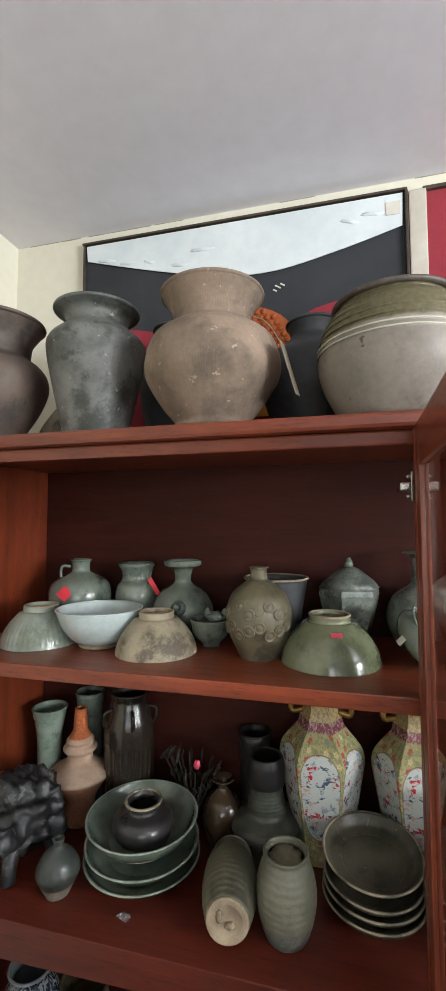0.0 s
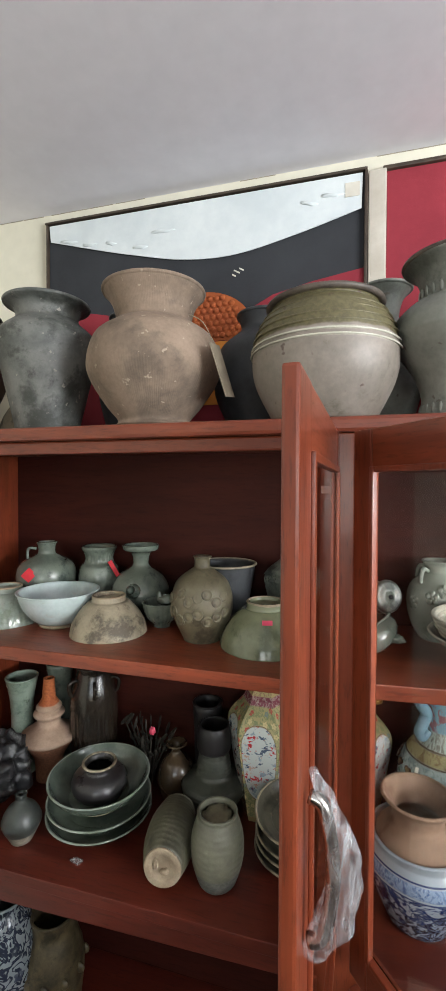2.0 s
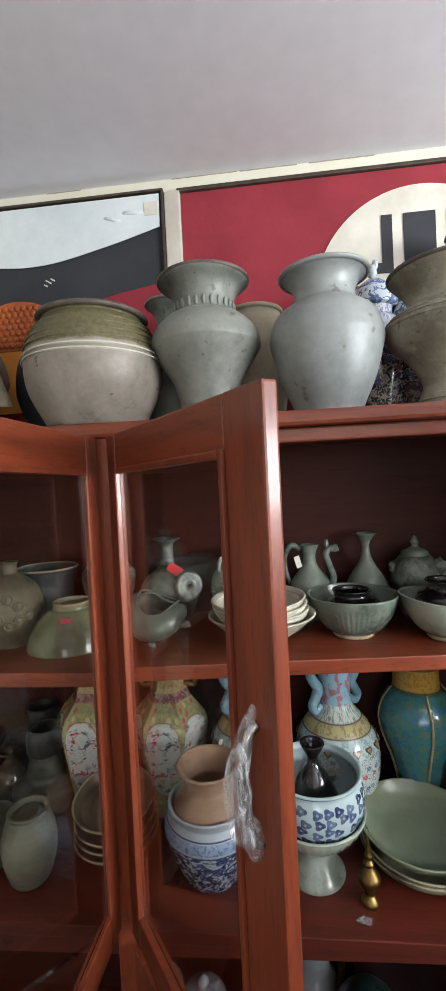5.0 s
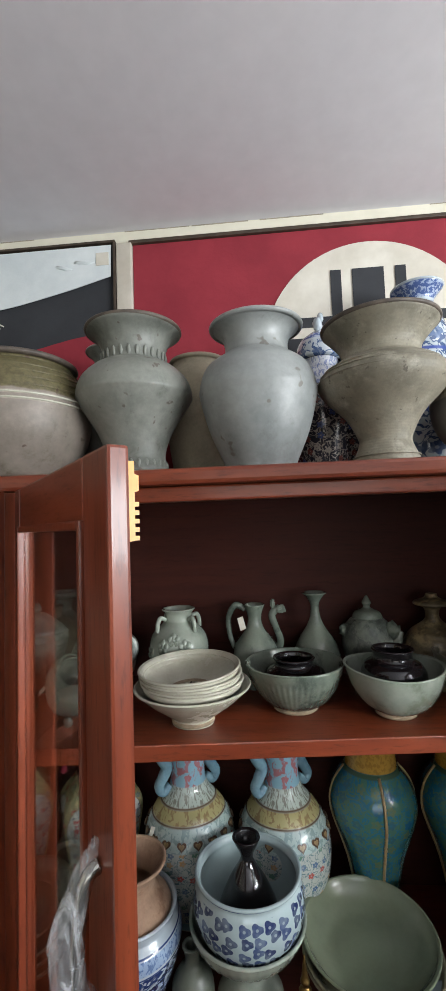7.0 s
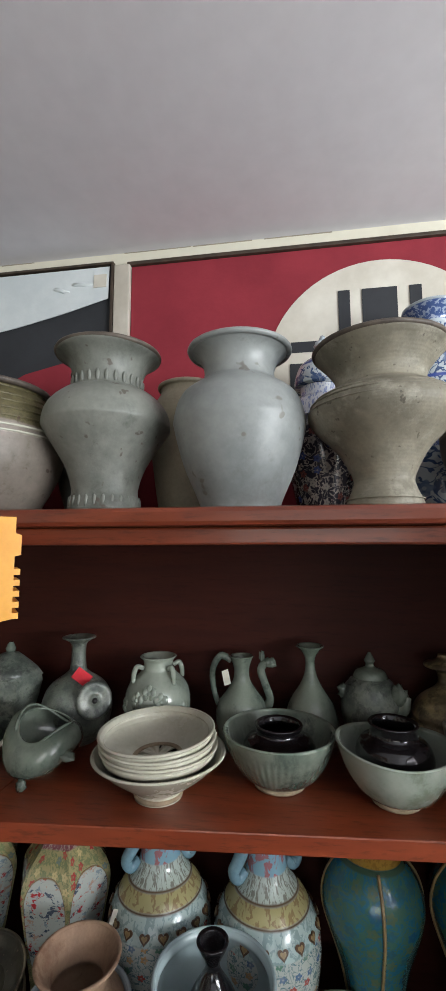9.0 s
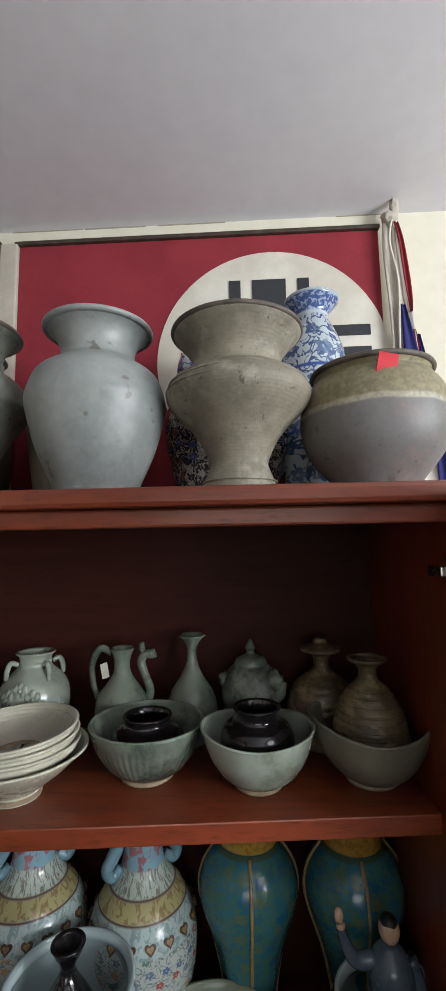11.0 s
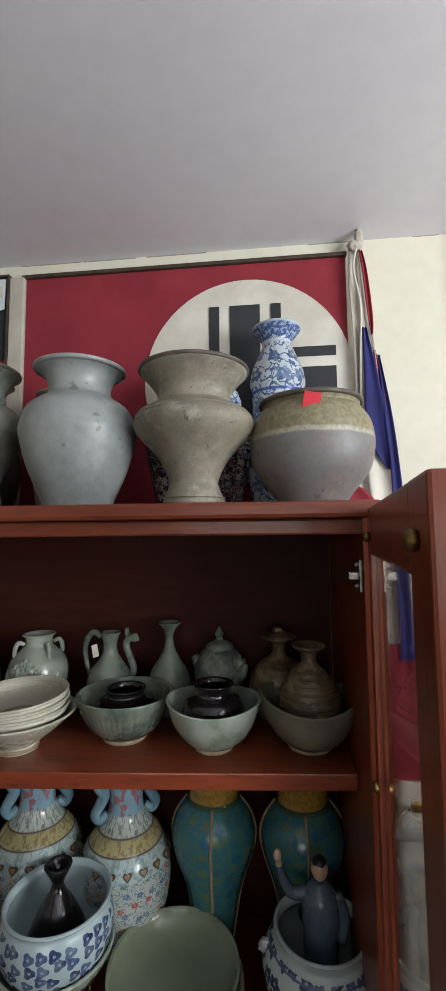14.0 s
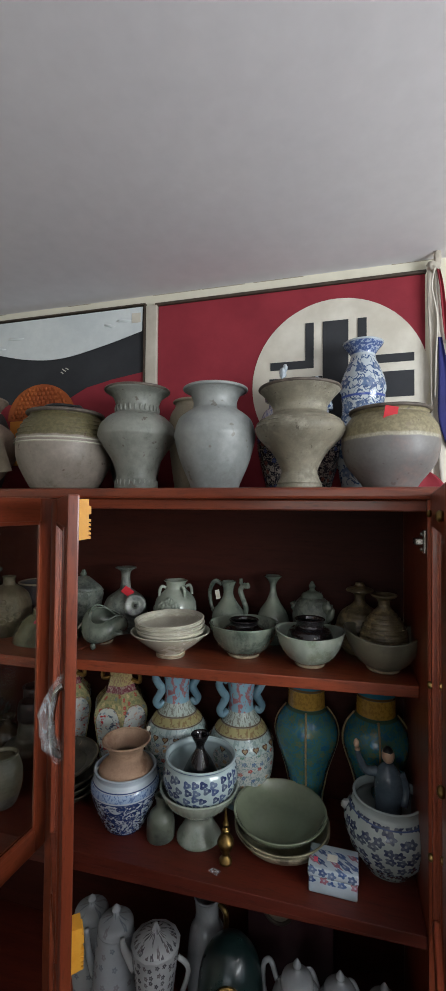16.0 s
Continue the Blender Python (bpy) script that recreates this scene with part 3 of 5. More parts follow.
def fold(name, pts, w, depth, material, parent, n=24, label=""):
    """A hanging strip of cloth: pts holds (x, y, z, width); it has soft pleats and real thickness."""
    line = spline([(*p,) for p in pts], 6)
    bm = bmesh.new()
    cols = 9
    grid = []
    for side in (0, 1):
        for i, (x, y, z, ww) in enumerate(line):
            row = []
            for c in range(cols):
                f = c / (cols - 1)
                row.append(bm.verts.new((x + (f - 0.5) * ww, y - depth * (0.5 + 0.5 * math.sin(f * 7 + i * 0.09)) + 0.003 * side, z)))
            grid.append(row)
    n = len(line)
    for s in (0, n):
        for i in range(n - 1):
            for c in range(cols - 1):
                bm.faces.new((grid[s + i][c], grid[s + i][c + 1], grid[s + i + 1][c + 1], grid[s + i + 1][c]))
    for i in range(n - 1):
        for c in (0, cols - 1):
            bm.faces.new((grid[i][c], grid[i + 1][c], grid[n + i + 1][c], grid[n + i][c]))
    return part(name, bm, material, parent, label)


drape = thing("hanging_flag", 0, 0, 0, "rumpled red, white and blue cloth flag hung beside the banner", "flag")
fold("canvas_hem", [(0.980, 1.03, 2.45, 0.02), (0.978, 1.028, 2.36, 0.024), (0.984, 1.028, 2.2, 0.022), (0.985, 1.03, 1.9, 0.022)], 0, 0.008, BEIGE, drape, label="grubby canvas hem")
fold("white_fold", [(0.99, 1.024, 2.42, 0.01), (0.999, 1.022, 2.3, 0.022), (1.008, 1.022, 2.15, 0.024), (1.028, 1.022, 2.0, 0.02), (1.036, 1.024, 1.9, 0.012)], 0, 0.006, WHITE, drape)
fold("red_fold", [(0.992, 1.018, 2.425, 0.007), (0.998, 1.014, 2.38, 0.009), (1.004, 1.014, 2.31, 0.011), (1.008, 1.014, 2.26, 0.009), (1.01, 1.016, 2.235, 0.004)], 0, 0.006, RED, drape)
fold("red_fold", [(1.014, 1.018, 2.2, 0.004), (1.026, 1.016, 2.08, 0.014), (1.036, 1.018, 1.98, 0.008)], 0, 0.004, RED, drape)
fold("blue_fold", [(0.994, 1.016, 2.25, 0.008), (1.003, 1.013, 2.15, 0.026), (1.011, 1.013, 2.05, 0.044), (1.021, 1.013, 1.99, 0.036), (1.034, 1.016, 1.945, 0.008)], 0, 0.006, BLUE, drape)
fold("blue_fold", [(1.022, 1.02, 2.19, 0.004), (1.034, 1.012, 2.06, 0.016), (1.044, 1.012, 1.95, 0.018), (1.052, 1.02, 1.82, 0.024), (1.062, 1.024, 1.56, 0.03)], 0, 0.006, BLUE, drape)
fold("white_fold", [(1.01, 1.024, 2.04, 0.03), (1.014, 1.02, 1.96, 0.05), (1.022, 1.02, 1.86, 0.05), (1.036, 1.032, 1.7, 0.055), (1.044, 1.034, 1.59, 0.06)], 0, 0.006, WHITE, drape)
fold("red_fold", [(1.044, 1.03, 1.59, 0.06), (1.052, 1.026, 1.45, 0.075), (1.06, 1.028, 1.33, 0.08)], 0, 0.01, RED, drape)
fold("white_fold", [(1.06, 1.034, 1.33, 0.06), (1.062, 1.034, 1.13, 0.06), (1.06, 1.034, 0.9, 0.05)], 0, 0.008, WHITE, drape)
fold("red_fold", [(0.93, 1.0, 1.925, 0.01), (0.95, 1.0, 1.90, 0.06), (0.955, 1.0, 1.862, 0.11)], 0, 0.008, RED, drape)
part("tie_knot", merge(blob(0.016, 0.014, 0.012, 0.982, 1.02, 2.437, 0.5), blob(0.009, 0.009, 0.02, 0.99, 1.015, 2.455, 0.4)), BEIGE, drape, "knotted canvas tie")
part("cord", tube([(0.984, 1.014, 2.43), (0.976, 1.012, 2.38), (0.988, 1.012, 2.3), (0.985, 1.014, 2.2), (0.983, 1.016, 2.1)], [0.0022] * 5), WHITE, drape, "thin white cord")


# ---- clays, glazes and porcelains ----
BROWNCLAY = clay("reddish_brown_clay", (104, 88, 77), (76, 65, 58), 0.6, 14, 0.4, stain=(58, 56, 54))
SLATECLAY = clay("blackened_grey_clay", (118, 118, 113), (82, 85, 81), 0.5, 13, 0.5, stain=(52, 54, 48), stain_at=(0.46, 0.6), speck=(158, 152, 140))
TANCLAY = clay("tan_cord_marked_clay", (146, 126, 108), (118, 102, 87), 0.88, 11, 0.6, stain=(98, 86, 74), stain_at=(0.48, 0.66), cord=170, speck=(176, 160, 140))
DARKCLAY = clay("charcoal_clay", (58, 60, 62), (42, 44, 46), 0.6, 20, 0.3)
WIDECLAY = clay("grey_clay_with_olive_glaze", (144, 134, 124), (120, 112, 102), 0.5, 9, 0.45, speck=(78, 58, 48),
                bands=((0.124, 0.3, (104, 97, 68), 0.01), (0.116, 0.1195, (196, 190, 176), 0.002), (0.107, 0.1095, (180, 174, 160), 0.002)), stain=(84, 78, 62), stain_at=(0.58, 0.7))
GREYCLAY = clay("smooth_grey_clay", (133, 135, 127), (102, 106, 99), 0.5, 9, 0.45, stain=(82, 84, 76), stain_at=(0.5, 0.64), speck=(84, 74, 64))
BLUECLAY = clay("pale_grey_clay", (147, 151, 149), (118, 123, 122), 0.42, 6, 0.3, speck=(100, 94, 86), stain=(106, 108, 106), stain_at=(0.52, 0.66))
RINGCLAY = clay("ringed_buff_grey_clay", (138, 132, 115), (112, 107, 93), 0.6, 14, 0.4, stain=(166, 162, 146), stain_at=(0.48, 0.66), speck=(82, 76, 64), rings=1500)
TWOTONE = clay("grey_clay_with_gritty_buff_shoulder", (122, 120, 118), (108, 106, 106), 0.5, 10, 0.25, bands=((0.1, 0.3, (142, 133, 104), 0.004), (0.097, 0.104, (178, 172, 152), 0.006)), stain=(134, 116, 110), stain_at=(0.5, 0.7), speck=(96, 84, 78))
DARKRIM = clay("worn_brown_rim", (96, 86, 76), (70, 62, 56), 0.55, 40, 0.5)
CREAMCLAY = clay("cream_clay", (160, 150, 128), (134, 126, 108), 0.7, 14, 0.3)
CELADON = clay("pale_celadon_glaze", (150, 158, 146), (126, 136, 126), 0.2, 10, 0.1, stain=(106, 114, 98), coat=0.4)
CELADON_DARK = clay("grey_green_celadon_glaze", (116, 124, 112), (87, 98, 89), 0.22, 14, 0.15, stain=(64, 74, 68), coat=0.4)
CARVED = clay("carved_grey_celadon_glaze", (118, 124, 114), (80, 88, 82), 0.3, 42, 1.0, stain=(58, 64, 60), stain_at=(0.5, 0.6), coat=0.2)
OLIVE = clay("olive_celadon_glaze", (120, 124, 98), (94, 100, 76), 0.15, 9, 0.1, stain=(70, 74, 54), coat=0.5)
WHITEGLAZE = clay("bluish_white_glaze", (192, 204, 202), (166, 182, 180), 0.2, 10, 0.1, coat=0.4, stain=(170, 170, 158), stain_at=(0.56, 0.7))
IVORY = clay("ivory_glaze", (196, 194, 178), (178, 175, 158), 0.25, 10, 0.12, coat=0.3)
STONEWARE = clay("stained_buff_stoneware", (160, 149, 126), (128, 118, 98), 0.6, 16, 0.4, stain=(70, 62, 50), stain_at=(0.48, 0.6))
FOOTCLAY = clay("unglazed_buff_clay", (158, 142, 118), (128, 112, 92), 0.85, 25, 0.3)
SPOTCLAY = clay("olive_brown_stoneware", (112, 104, 82), (88, 82, 64), 0.45, 18, 0.35, stain=(60, 56, 44))
BLACKGLAZE = clay("glossy_black_brown_glaze", (27, 25, 27), (17, 15, 17), 0.12, 12, 0.08, coat=0.5)
BLACKMATT = clay("dull_black_glaze", (38, 36, 36), (24, 23, 24), 0.4, 20, 0.3, stain=(70, 66, 60), stain_at=(0.56, 0.7))
TEA = clay("brown_crackled_glaze", (104, 92, 68), (66, 58, 44), 0.35, 30, 0.6, stain=(140, 124, 90), stain_at=(0.5, 0.6), rings=520)
BROWNGLAZE = clay("dark_brown_glaze", (74, 60, 44), (50, 40, 30), 0.22, 14, 0.15, coat=0.3)
TERRA = clay("terracotta", (162, 132, 108), (138, 112, 92), 0.75, 14, 0.3, stain=(120, 86, 64))
ORANGECLAY = clay("orange_and_buff_clay", (186, 160, 138), (160, 132, 112), 0.8, 16, 0.35, bands=((0.18, 0.4, (180, 98, 52), 0.01), (0.0, 0.098, (160, 108, 78), 0.01)))
RIDGED = clay("ridged_grey_olive_stoneware", (104, 101, 82), (80, 78, 64), 0.5, 16, 0.4, rings=620, stain=(66, 64, 54))
ROCK = clay("pitted_black_stone", (48, 48, 50), (20, 20, 22), 0.38, 34, 1.0, stain=(110, 110, 108), stain_at=(0.54, 0.66))
GREENRUN = clay("runny_pale_green_glaze", (138, 152, 138), (104, 120, 106), 0.25, 22, 0.2, stain=(62, 72, 60), stain_at=(0.55, 0.66))
PLATEGLAZE = clay("dull_olive_brown_glaze", (84, 80, 66), (60, 58, 48), 0.34, 18, 0.4, stain=(44, 40, 32), speck=(112, 100, 80))
GREENGLASS = clay("greenish_grey_glaze", (108, 118, 106), (85, 96, 87), 0.2, 20, 0.1, coat=0.4)
PORCELAIN = clay("white_porcelain", (164, 167, 168), (146, 149, 151), 0.15, 8, 0.05, coat=0.4)
TAGRED = simple("red_paper", (206, 34, 48), (186, 26, 40), 0.6, 30, 0.1)
TAGPINK = simple("pink_paper", (226, 86, 110), (206, 66, 96), 0.6, 30, 0.1)
TAGBROWN = simple("brown_card", (150, 138, 118), (124, 112, 94), 0.7, 30, 0.1)
TAGWHITE = simple("white_paper", (214, 210, 196), (196, 190, 176), 0.7, 30, 0.1)
STRING = simple("string", (170, 160, 140), (140, 130, 112), 0.8, 80, 0.1)

COBALT = [(40, 62, 104), (56, 82, 128), (46, 68, 114)]
BW_SCROLL = painted("blue_and_white_scroll_porcelain", (168, 180, 188), [(34, 52, 96), (48, 68, 114), (38, 58, 104)], 14, 5.4, 0.22, 0.085, bands=((0.7, 0.82, (140, 162, 188), (58, 84, 132), 220.0, 60.0), (0.83, 0.845, (44, 62, 108)), (0.66, 0.675, (44, 62, 108)), (0.0, 0.04, (50, 70, 116))), field=(0.04, 0.66))
BW_LEAF = painted("blue_and_white_leaf_porcelain", (168, 186, 188), [(44, 56, 96), (58, 74, 114), (38, 50, 90)], 26, 6.4, 0.42, 0.0, field=(0.1, 0.88), bands=((0.05, 0.08, (70, 84, 140)), (0.955, 0.97, (70, 84, 140))), petals=3)
BW_DOT = painted("blue_and_white_blossom_porcelain", (164, 175, 174), [(34, 44, 78), (42, 54, 88)], 22, 7.4, 0.42, 0.0, field=(0.03, 0.86), bands=((0.82, 0.835, (70, 86, 124)),), petals=5)
BW_VASE = painted("blue_and_white_landscape_porcelain", (182, 193, 200), [(62, 84, 122), (88, 110, 144)], 7, 9, 0.3, 0.05, field=(0.04, 0.9), bands=((0.92, 0.99, (74, 94, 142), (176, 190, 208), 60.0, 200.0), (0.62, 0.635, (60, 80, 150)), (0.3, 0.34, (70, 90, 156), (190, 200, 220), 120.0, 150.0)))
DARK_FLORAL = painted("dark_floral_porcelain", (44, 42, 50), [(150, 142, 134), (110, 62, 54), (60, 74, 120)], 16, 10, 0.26, 0.04, field=(0.0, 0.74), bands=((0.74, 1.0, (190, 194, 200), (84, 102, 156), 130.0, 70.0),))
ROSE = painted("famille_rose_enamel_porcelain", (164, 154, 112), [(120, 128, 92), (166, 66, 64), (196, 176, 130), (112, 126, 120)], 26, 20, 0.28, 0.05, field=(0.02, 0.74), bands=((0.735, 0.79, (116, 62, 72), (168, 150, 140), 110.0, 160.0), (0.79, 1.0, (160, 146, 102), (126, 88, 74), 110.0, 160.0), (0.0, 0.03, (150, 130, 90))), panel=(6, 0.465, 0.16, 0.655, (178, 184, 180), [(132, 146, 156), (176, 146, 132), (168, 52, 56), (74, 86, 104)]))
AQUA = painted("turquoise_and_yellow_enamel_porcelain", (182, 188, 182), [(104, 128, 132), (170, 62, 50), (92, 130, 112), (178, 140, 96), (76, 104, 138)], 23, 19, 0.24, 0.035, field=(0.05, 0.43), bands=((0.43, 0.52, (168, 186, 184), (116, 140, 140), 90.0, 120.0), (0.52, 0.528, (84, 68, 52)), (0.528, 0.578, (166, 158, 112), (126, 98, 70), 70.0, 90.0), (0.578, 0.586, (96, 80, 62)), (0.586, 0.66, (176, 188, 180), (96, 88, 76), 120.0, 90.0), (0.66, 1.0, (128, 166, 182), (166, 58, 44), 26.0, 60.0), (0.0, 0.05, (130, 164, 172))))
CLOIS = painted("turquoise_landscape_enamel", (42, 106, 130), [(66, 106, 92), (50, 94, 104), (90, 106, 78), (36, 90, 122)], 17, 14, 0.3, 0.09, field=(0.06, 0.78), bands=((0.8, 0.93, (156, 122, 50), (128, 96, 40), 90.0, 120.0), (0.78, 0.8, (60, 84, 66)), (0.93, 0.95, (90, 70, 40))), rough=0.2)
BW_BOX = painted("blue_and_white_painted_box", (166, 178, 188), COBALT + [(140, 80, 96)], 4.2, 3.2, 0.4, 0.0)
FLORALWHITE = painted("white_porcelain_with_small_sprigs", (158, 161, 164), [(116, 122, 130), (132, 128, 132)], 10, 7, 0.2, 0.0, field=(0.05, 0.95))


def vessel(name, label, cat, x, y, z, prof, material, rim=None, foot=None, wall=0.005, group="", tilt=(0, 0), turn=0, shut=False, seg=48, flute=None, wob=0.0012, saddle=0.0, steps=5, rim_material=None):
    """A turned pot. prof: (radius, height). rim: lip thickness; foot: (radius, height, material)."""
    t = thing(name, x, y, z, label, cat, group, tilt[0], tilt[1], turn)
    lift = foot[1] if foot else 0.0
    part("body", lathe(prof, wall, seg, shut, steps, flute, wob, saddle), material, t)
    if rim:
        r, h = prof[-1]
        lip = torus(r - rim * 0.5, rim, h + rim * 0.1, sq=0.8)
        if saddle:
            for v in lip.verts:
                v.co.z += saddle * math.cos(2 * math.atan2(v.co.y, v.co.x))
        part("rim", lip, rim_material or material, t, "rim in a second colour" if rim_material else "")
    if foot:
        part("foot_ring", torus(foot[0], 0.004, 0.0038), foot[2], t, "unglazed foot ring")
    return t


def tag(parent, x, y, z, w, h, material, rx=0, ry=0, rz=0, label="small paper tag"):
    bm = box(-w / 2, w / 2, -0.0006, 0.0006, -h / 2, h / 2, 0)
    for v in bm.verts:
        v.co.y += 0.003 * math.sin(v.co.z * 90)
    return part("tag", bm, material, parent, label, smooth=False, at=pose(x, y, z, rx, ry, rz))


# ---- along the top of the cabinet ----
T = TOPZ
vessel("storage_jar", "dark brown clay jar with a wide flaring rim", "jar", -0.66, 0.775, T, [(0.052, 0), (0.056, 0.02), (0.085, 0.07), (0.102, 0.115), (0.1, 0.145), (0.085, 0.166), (0.067, 0.178), (0.066, 0.19), (0.07, 0.215), (0.086, 0.24), (0.093, 0.25)], BROWNCLAY, 0.005)
slate = vessel("storage_jar", "blackened grey clay jar with chalky stains and flat rim", "jar", -0.433, 0.78, T, [(0.06, 0), (0.062, 0.02), (0.082, 0.11), (0.093, 0.172), (0.089, 0.198), (0.066, 0.22), (0.059, 0.228), (0.059, 0.242), (0.065, 0.251), (0.077, 0.257), (0.079, 0.26)], SLATECLAY, 0.005)
j = vessel("storage_jar", "large tan cord-marked clay jar with a card tag", "jar", -0.196, 0.757, T, [(0.06, 0), (0.067, 0.005), (0.063, 0.015), (0.084, 0.042), (0.112, 0.088), (0.118, 0.12), (0.106, 0.162), (0.08, 0.184), (0.068, 0.192), (0.067, 0.202), (0.074, 0.226), (0.087, 0.245), (0.089, 0.25)], TANCLAY, 0.005)
tag(j, 0.138, -0.045, 0.088, 0.045, 0.09, TAGBROWN, -17, -10, 86, "dark brown card tag")
part("string", tube([(0.072, -0.02, 0.198), (0.1, -0.03, 0.178), (0.125, -0.043, 0.132)], [0.0008] * 3), STRING, j)
wj = vessel("wide_jar", "squat grey clay jar with olive-glazed shoulder and white line", "jar", 0.099, 0.755, T, [(0.076, 0), (0.085, 0.012), (0.109, 0.062), (0.115, 0.1), (0.111, 0.135), (0.099, 0.163), (0.087, 0.178), (0.083, 0.182), (0.09, 0.188)], WIDECLAY, 0.006, rim_material=DARKRIM)
for rr, zz in ((0.1122, 0.131), (0.1085, 0.143), (0.1028, 0.155), (0.0965, 0.166)):
    part("glaze_ridge", torus(rr, 0.0016, zz, 64), WIDECLAY, wj, "olive-glazed throwing ridge")
for rr, zz in ((0.1152, 0.1175), (0.1158, 0.109)):
    part("white_line", torus(rr + 0.0004, 0.0016, zz, 64), IVORY, wj, "raised cream line")
a = vessel("fluted_jar", "grey clay jar with pinched collar and pinched foot", "jar", 0.291, 0.758, T, [(0.052, 0), (0.052, 0.012), (0.048, 0.033), (0.06, 0.07), (0.09, 0.118), (0.095, 0.132), (0.088, 0.156), (0.068, 0.176), (0.053, 0.184), (0.052, 0.204), (0.06, 0.224), (0.076, 0.236), (0.077, 0.24)], GREYCLAY, 0.005, rim_material=DARKRIM)
for k in range(26):
    g = 2 * math.pi * k / 26
    part("pinched_ridge", blob(0.0022, 0.0032, 0.0095, 0, 0, 0, sub=2), GREYCLAY, a, at=pose(0.0522 * math.cos(g), 0.0522 * math.sin(g), 0.192, 0, 4, math.degrees(g)))
    part("pinched_ridge", blob(0.0022, 0.003, 0.009, 0, 0, 0, sub=2), GREYCLAY, a, at=pose(0.0502 * math.cos(g), 0.0502 * math.sin(g), 0.014, 0, -4, math.degrees(g)))
pale = vessel("storage_jar", "pale blue-grey clay jar with flared neck", "jar", 0.487, 0.748, T, [(0.056, 0), (0.06, 0.014), (0.08, 0.062), (0.093, 0.112), (0.094, 0.132), (0.083, 0.164), (0.058, 0.184), (0.052, 0.19), (0.051, 0.206), (0.059, 0.224), (0.074, 0.234)], BLUECLAY, 0.005)
tr = vessel("trumpet_jar", "ringed buff-grey clay jar with trumpet rim and narrow foot", "jar", 0.673, 0.748, T, [(0.049, 0), (0.049, 0.008), (0.041, 0.028), (0.04, 0.044), (0.058, 0.08), (0.087, 0.112), (0.098, 0.13), (0.096, 0.144), (0.082, 0.159), (0.063, 0.169), (0.06, 0.176), (0.062, 0.19), (0.076, 0.21), (0.087, 0.222), (0.089, 0.227)], RINGCLAY, 0.005, rim_material=DARKRIM)
w = vessel("wide_jar", "squat grey jar with buff shoulder and red paper tag", "jar", 0.855, 0.78, T, [(0.052, 0), (0.058, 0.012), (0.088, 0.052), (0.097, 0.09), (0.093, 0.124), (0.079, 0.147), (0.074, 0.15), (0.08, 0.159)], TWOTONE, 0.005, rim_material=DARKRIM)
tag(w, -0.006, -0.087, 0.138, 0.024, 0.031, TAGRED, 16, 10, 6, "red paper tag")
for rr, zz in ((0.0978, 0.137), (0.0945, 0.1465), (0.0885, 0.1535), (0.0495, 0.012)):
    part("groove_ring", torus(rr, 0.0011, zz, 64), RINGCLAY, tr)
kettle = vessel("kettle_jar", "dark charcoal pot with a looped handle by its rim", "pot", -0.03, 0.93, T, [(0.06, 0), (0.095, 0.07), (0.102, 0.12), (0.09, 0.175), (0.054, 0.208), (0.046, 0.222), (0.054, 0.245)], DARKCLAY, 0.005)
part("handle", tube([(0.046, -0.02, 0.238), (0.07, -0.03, 0.238), (0.078, -0.034, 0.215), (0.07, -0.03, 0.19)], [0.007] * 4), DARKCLAY, kettle)
vessel("flared_vase", "dark grey clay vase with wide flared mouth", "vase", 0.2, 0.93, T, [(0.05, 0), (0.07, 0.08), (0.06, 0.16), (0.034, 0.2), (0.029, 0.222), (0.036, 0.252), (0.052, 0.271)], GREYCLAY, 0.004, turn=40)
vessel("storage_jar", "tapered cream clay jar with a thick rim", "jar", 0.372, 0.935, T, [(0.05, 0), (0.062, 0.08), (0.07, 0.15), (0.066, 0.2), (0.052, 0.228), (0.055, 0.24)], CREAMCLAY, 0.006)
vessel("storage_jar", "dark charcoal clay jar tucked at the back", "jar", -0.33, 0.94, T, [(0.05, 0), (0.075, 0.1), (0.08, 0.18), (0.06, 0.24), (0.045, 0.255), (0.05, 0.27)], DARKCLAY, 0.005)
vessel("clay_bowl", "upturned brown clay bowl at the back", "bowl", -0.575, 0.93, T, [(0.085, 0), (0.075, 0.05), (0.045, 0.1), (0.03, 0.115)], STONEWARE, shut=True)
for gx, hh in ((0.61, 1.05), (0.69, 0.93)):
    g = vessel("ginger_jar", "dark floral porcelain jar with domed lid and blue knob", "jar", gx, 0.94, T, [(0.04, 0), (0.045, 0.02), (0.064, 0.1 * hh), (0.066, 0.14 * hh), (0.05, 0.19 * hh), (0.036, 0.205 * hh), (0.036, 0.22 * hh)], DARK_FLORAL, group="dark floral jars")
    part("lid", lathe([(0.045, 0.222 * hh), (0.045, 0.235 * hh), (0.036, 0.258 * hh), (0.014, 0.275 * hh)], shut=True), BW_VASE, g)
    part("knob", merge(blob(0.009, 0.009, 0.014, 0, 0, 0.292 * hh, 0.3), blob(0.006, 0.006, 0.01, 0.006, 0, 0.305 * hh, 0.2)), BW_VASE, g, "blue glazed knob")
vessel("tall_vase", "blue and white landscape porcelain vase with gourd waist", "vase", 0.808, 0.955, T, [(0.05, 0), (0.06, 0.05), (0.064, 0.1), (0.056, 0.16), (0.05, 0.21), (0.055, 0.25), (0.053, 0.275), (0.042, 0.305), (0.031, 0.33), (0.031, 0.345), (0.046, 0.364), (0.048, 0.369)], BW_VASE, 0.003)

for ob, wide, high in ((j, 1.0, 0.955), (slate, 1.0, 0.96), (wj, 1.0, 0.97), (a, 0.97, 0.965), (pale, 0.95, 0.94), (tr, 0.955, 0.92)):
    ob.scale = (wide, wide, high)

